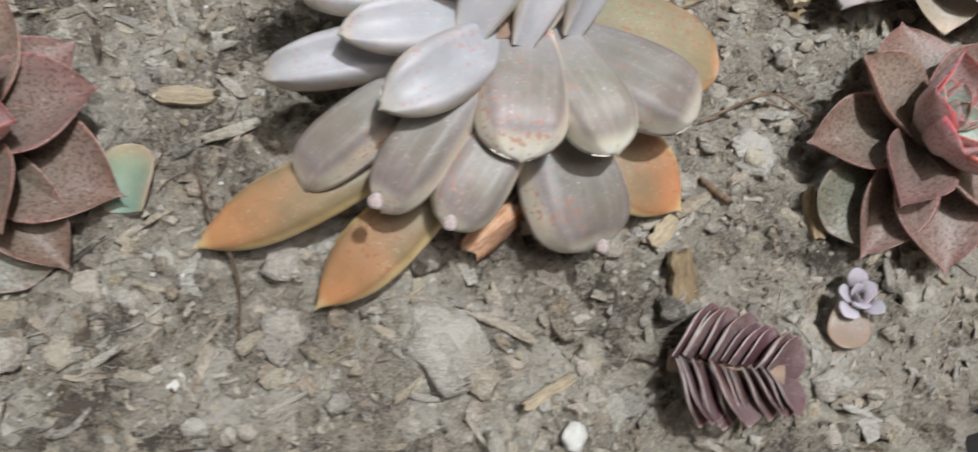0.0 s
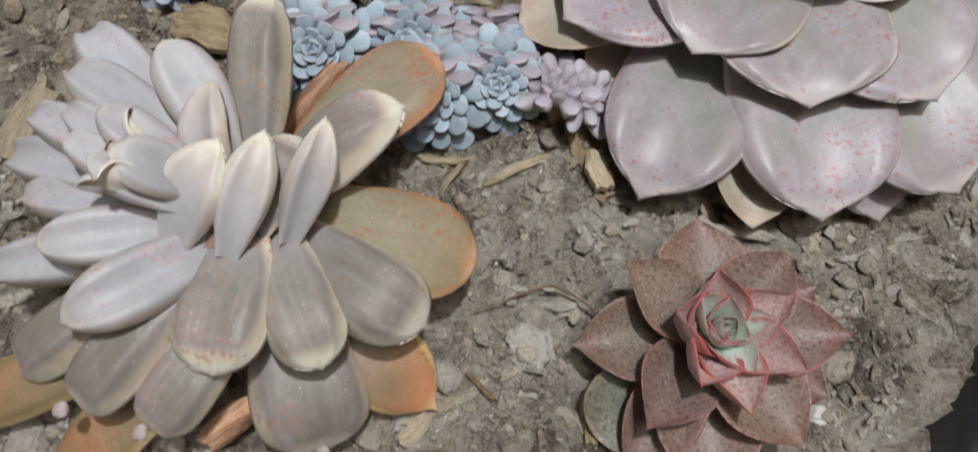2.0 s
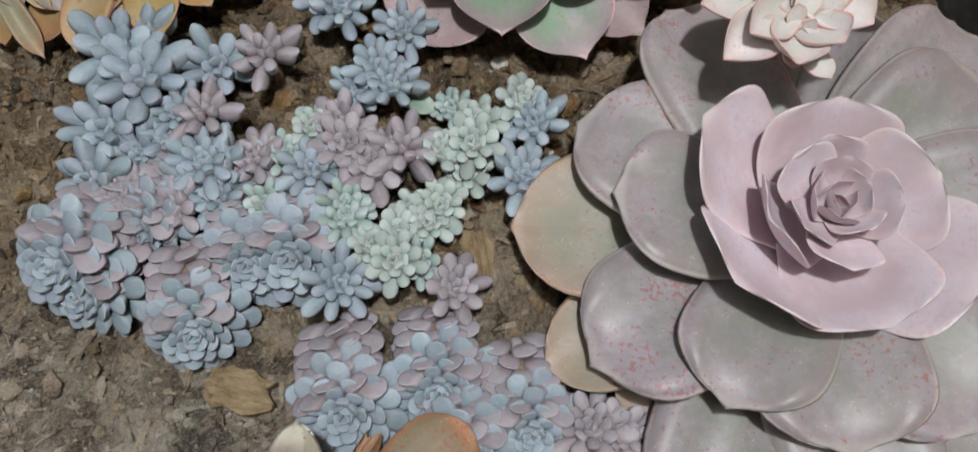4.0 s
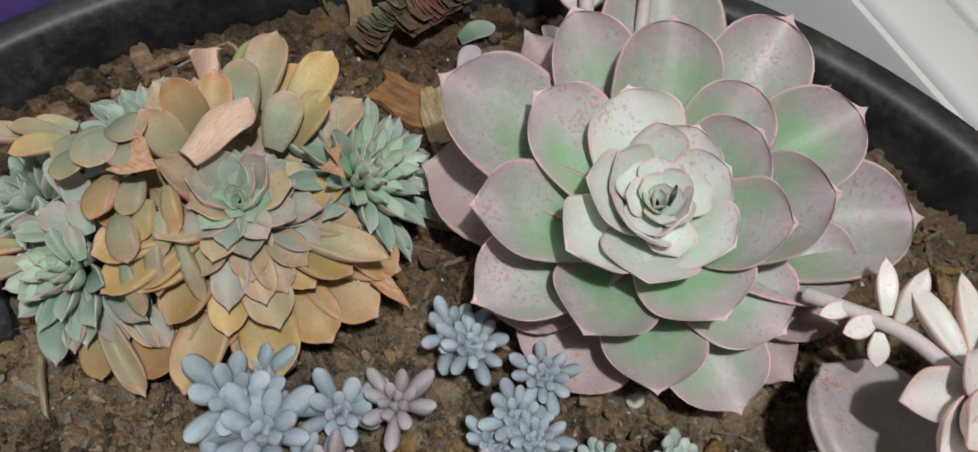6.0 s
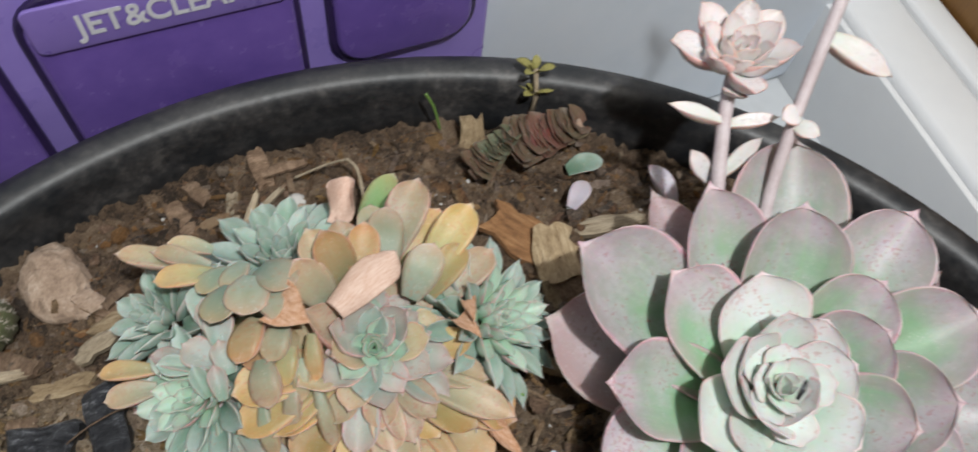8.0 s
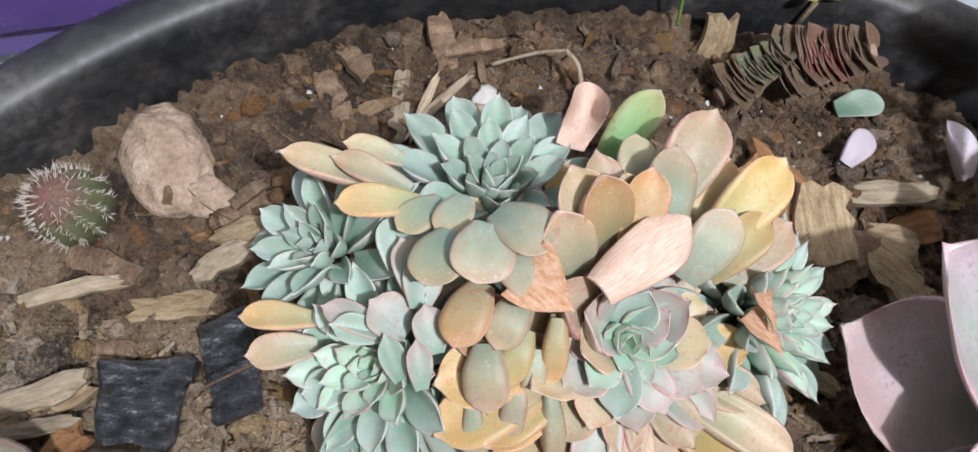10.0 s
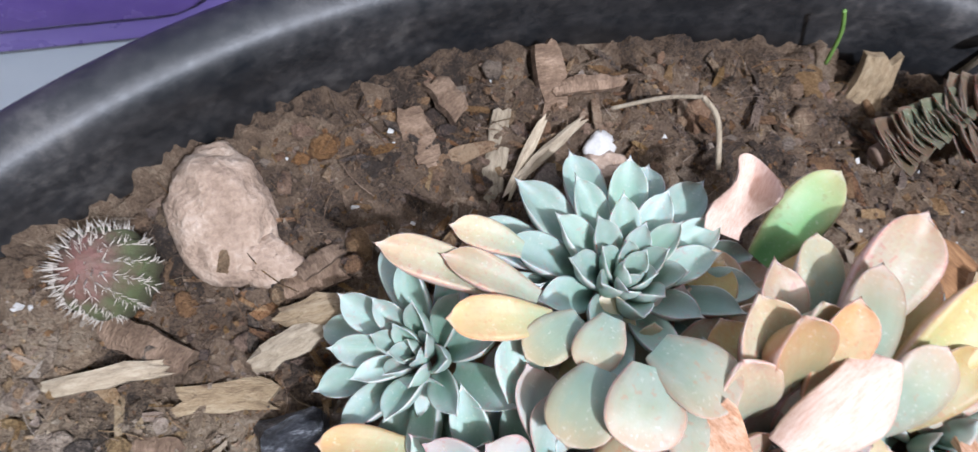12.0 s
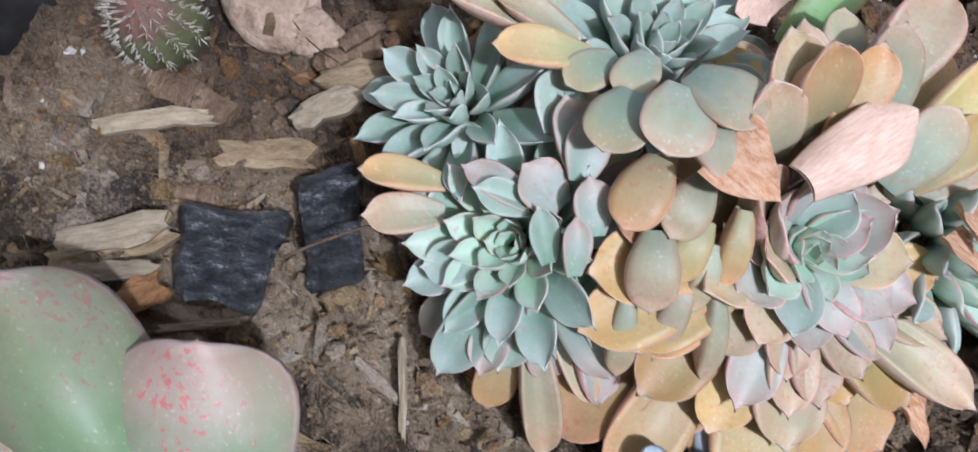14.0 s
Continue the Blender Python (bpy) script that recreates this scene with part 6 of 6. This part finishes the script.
wire("twig", [(-0.150, 0.086, 0.014), (-0.143, 0.092, 0.017), (-0.134, 0.099, 0.016), (-0.126, 0.100, 0.010)], 0.00035, BARK, "thin root fibre lying over the charcoal", "twig")
wire("grass_blade", [(-0.041, 0.241, -0.002), (-0.044, 0.243, 0.010), (-0.048, 0.244, 0.018)], [0.0006] * 15, GRASS, "single thin green grass blade", "grass")
wire("grass_blade", [(-0.010, 0.118, 0.0), (-0.004, 0.121, 0.006), (0.001, 0.118, 0.012)], [0.0006] * 15, GRASS, "single thin green grass blade", "grass")


def rim_weed():
    ob = thing("rim_weed", "tiny yellow-green weed sprouting at the rim", "weed", pose(-0.001, 0.252, -0.004))
    part("stem", tube([(0, 0, 0), (0.001, 0.003, 0.016), (-0.001, 0.005, 0.030)], 0.0012, 6), STRAW, ob)
    mesh = leaf_mesh("leaf", WEED, 0.55, 0.4, 0.4, 0.03, 0.12, 0.1, 0.1, 0, 0.3, 4, 6)
    spiral(ob, [mesh], (0, 0.003, 0.018), (0, 0.1, 1), 6, 0.001, 0.002, (0.005, 0.008), (0.003, 0.005), (50, 10), rng=random.Random(2))
    spiral(ob, [mesh], (-0.001, 0.005, 0.030), (0, 0.1, 1), 6, 0.001, 0.002, (0.004, 0.008), (0.003, 0.005), (60, 10), rng=random.Random(3))


rim_weed()


def ball():
    bm = bmesh.new()
    bmesh.ops.create_icosphere(bm, subdivisions=2, radius=1.0)
    points, faces = [v.co.copy() for v in bm.verts], [tuple(v.index for v in f.verts) for f in bm.faces]
    bm.free()
    return points, faces


BALL_POINTS, BALL_FACES = ball()


def litter(name, count, kind, material, label, seed, size, reach=0.252):
    """Loose bits over the soil, joined into one mesh."""
    rng = random.Random(seed)
    verts, faces = [], []
    for _ in range(count):
        r, a = reach * math.sqrt(rng.random()), rng.uniform(0, 2 * math.pi)
        x, y = r * math.cos(a), r * math.sin(a) + POT_Y
        s = rng.uniform(*size) * (1.0 if rng.random() < 0.85 else 1.7)
        tip = 0.28 if kind == "shred" else 0.5
        q = Euler((rng.uniform(-tip, tip), rng.uniform(-tip, tip), rng.uniform(0, 6.283))).to_matrix()
        z = soil_height(x, y)
        n = len(verts)
        if kind == "crumb":
            k = [rng.uniform(0.6, 1.25) for _ in range(7)]
            pts = [(k[0], 0, 0), (0.2, k[1], 0.1), (-k[2], 0.1, 0), (0, -k[3], -0.1), (0.1, 0, 0.75 * k[4]), (0.55, 0.55, 0.35 * k[5]), (-0.5, -0.5, 0.4 * k[6]), (0, 0, -0.5)]
            tri = [(0, 5, 4), (5, 1, 4), (1, 2, 4), (2, 6, 4), (6, 3, 4), (3, 0, 4), (5, 0, 7), (1, 5, 7), (2, 1, 7), (6, 2, 7), (3, 6, 7), (0, 3, 7)]
            pts = [Vector(p) * s for p in pts]
            lift = 0.05 * s
        elif kind == "clod":
            shift = Vector((rng.uniform(0, 50), rng.uniform(0, 50), rng.uniform(0, 50)))
            sx, sy, sz = s * rng.uniform(0.7, 1.3), s * rng.uniform(0.7, 1.1), s * rng.uniform(0.45, 0.8)
            pts = []
            for p in BALL_POINTS:
                d = 1 + 0.55 * noise.noise(p * 1.4 + shift) + 0.3 * noise.noise(p * 3.5 + shift)
                pts.append(Vector((p.x * sx * d, p.y * sy * d, p.z * sz * d)))
            tri, lift = BALL_FACES, 0.15 * s
        elif kind == "shred":
            # a frayed splinter: ridged along its length, with torn ends
            w, t, b = s * rng.uniform(0.10, 0.34), s * rng.uniform(0.05, 0.10), rng.uniform(-0.14, 0.14) * s
            pts = []
            for f in (-1.0, -0.5, 0.05, 0.55, 1.0):
                wide = w * (1 - 0.35 * f * f) * rng.uniform(0.75, 1.15)
                for g in (-1, -0.4, 0.15, 0.6, 1):
                    fray = rng.uniform(-0.22, 0.22) * s if abs(f) == 1.0 else 0.0
                    pts.append(Vector((g * wide + b * (1 - f * f), f * s + fray, 0.06 * s * (1 - f * f) + t * (1 - g * g) + rng.uniform(-0.5, 0.5) * t)))
            pts += [Vector((p.x, p.y, p.z - t * 1.3)) for p in pts]
            tri = [(i * 5 + j, i * 5 + j + 1, i * 5 + j + 6, i * 5 + j + 5) for i in range(4) for j in range(4)]
            edge = [0, 1, 2, 3, 4, 9, 14, 19, 24, 23, 22, 21, 20, 15, 10, 5]
            tri += [(a, c, c + 25, a + 25) for a, c in zip(edge, edge[1:] + edge[:1])]
            lift = 0.10 * s
        elif kind == "flake":
            w, t = s * rng.uniform(0.12, 0.55), s * 0.09
            j = lambda: rng.uniform(-0.3, 0.3) * s
            top = [(-w + j(), -s + j(), 0), (w + j(), -s + j(), j() * 0.4), (w * 1.2, 0, t), (w * 0.7 + j(), s + j(), 0), (-w * 0.8, s + j(), j() * 0.4), (-w * 1.2, j(), t * 2)]
            pts = [Vector(p) for p in top] + [Vector((p[0], p[1], p[2] - t)) for p in top]
            tri = [(0, 1, 2, 5), (5, 2, 3, 4)] + [(a, a + 6, (a + 1) % 6 + 6, (a + 1) % 6) for a in range(6)]
            lift = 0.22 * s
        else:
            w = s * 0.020
            b = rng.uniform(-0.35, 0.35) * s
            pts = []
            for f in (-1, -0.3, 0.4, 1):
                c = Vector((b * (1 - f * f), f * s, 0.08 * s * (1 - f * f)))
                pts += [c + Vector((w, 0, 0)), c + Vector((-w, 0, 0)), c + Vector((0, 0, w * 1.4))]
            tri = [(i * 3 + u, i * 3 + (u + 1) % 3, i * 3 + 3 + (u + 1) % 3, i * 3 + 3 + u) for i in range(3) for u in range(3)]
            lift = 0.12 * s
        verts += [tuple(q @ p + Vector((x, y, z + lift))) for p in pts]
        faces += [tuple(n + i for i in t) for t in tri]
    me = bpy.data.meshes.new(name)
    me.from_pydata(verts, [], faces)
    me.materials.append(material)
    if kind == "clod":
        me.shade_smooth()
    tagged(new(name, me), label, "litter", kind="stuff")


litter("soil_crumbs", 26000, "crumb", CRUMB, "loose crumbs of dry brown soil", 21, (0.0003, 0.0011))
litter("soil_grains", 36000, "crumb", CRUMB, "fine grains of dry soil", 29, (0.00018, 0.00042))
litter("soil_clods", 1500, "clod", CLOD, "larger rounded clods of brown soil", 22, (0.0012, 0.0034))
litter("bark_flakes", 4200, "flake", FLAKE, "small flakes of bark and wood in the soil", 23, (0.0007, 0.0026))
litter("bark_shreds", 1700, "shred", FLAKE, "fibrous shreds of bark and wood in the soil", 27, (0.0022, 0.0058))
litter("pale_shreds", 170, "shred", PALE_FLAKE, "pale weathered wood shreds in the soil", 28, (0.0020, 0.0050))
litter("pale_flakes", 420, "flake", PALE_FLAKE, "pale wood flakes in the soil", 25, (0.0008, 0.0026))
litter("straw_fibres", 11000, "fibre", FIBRE, "fine straw and root fibres over the soil", 24, (0.0010, 0.0048))
litter("white_grit", 650, "crumb", WHITE_STONE, "white perlite grit in the soil", 26, (0.0003, 0.0009))
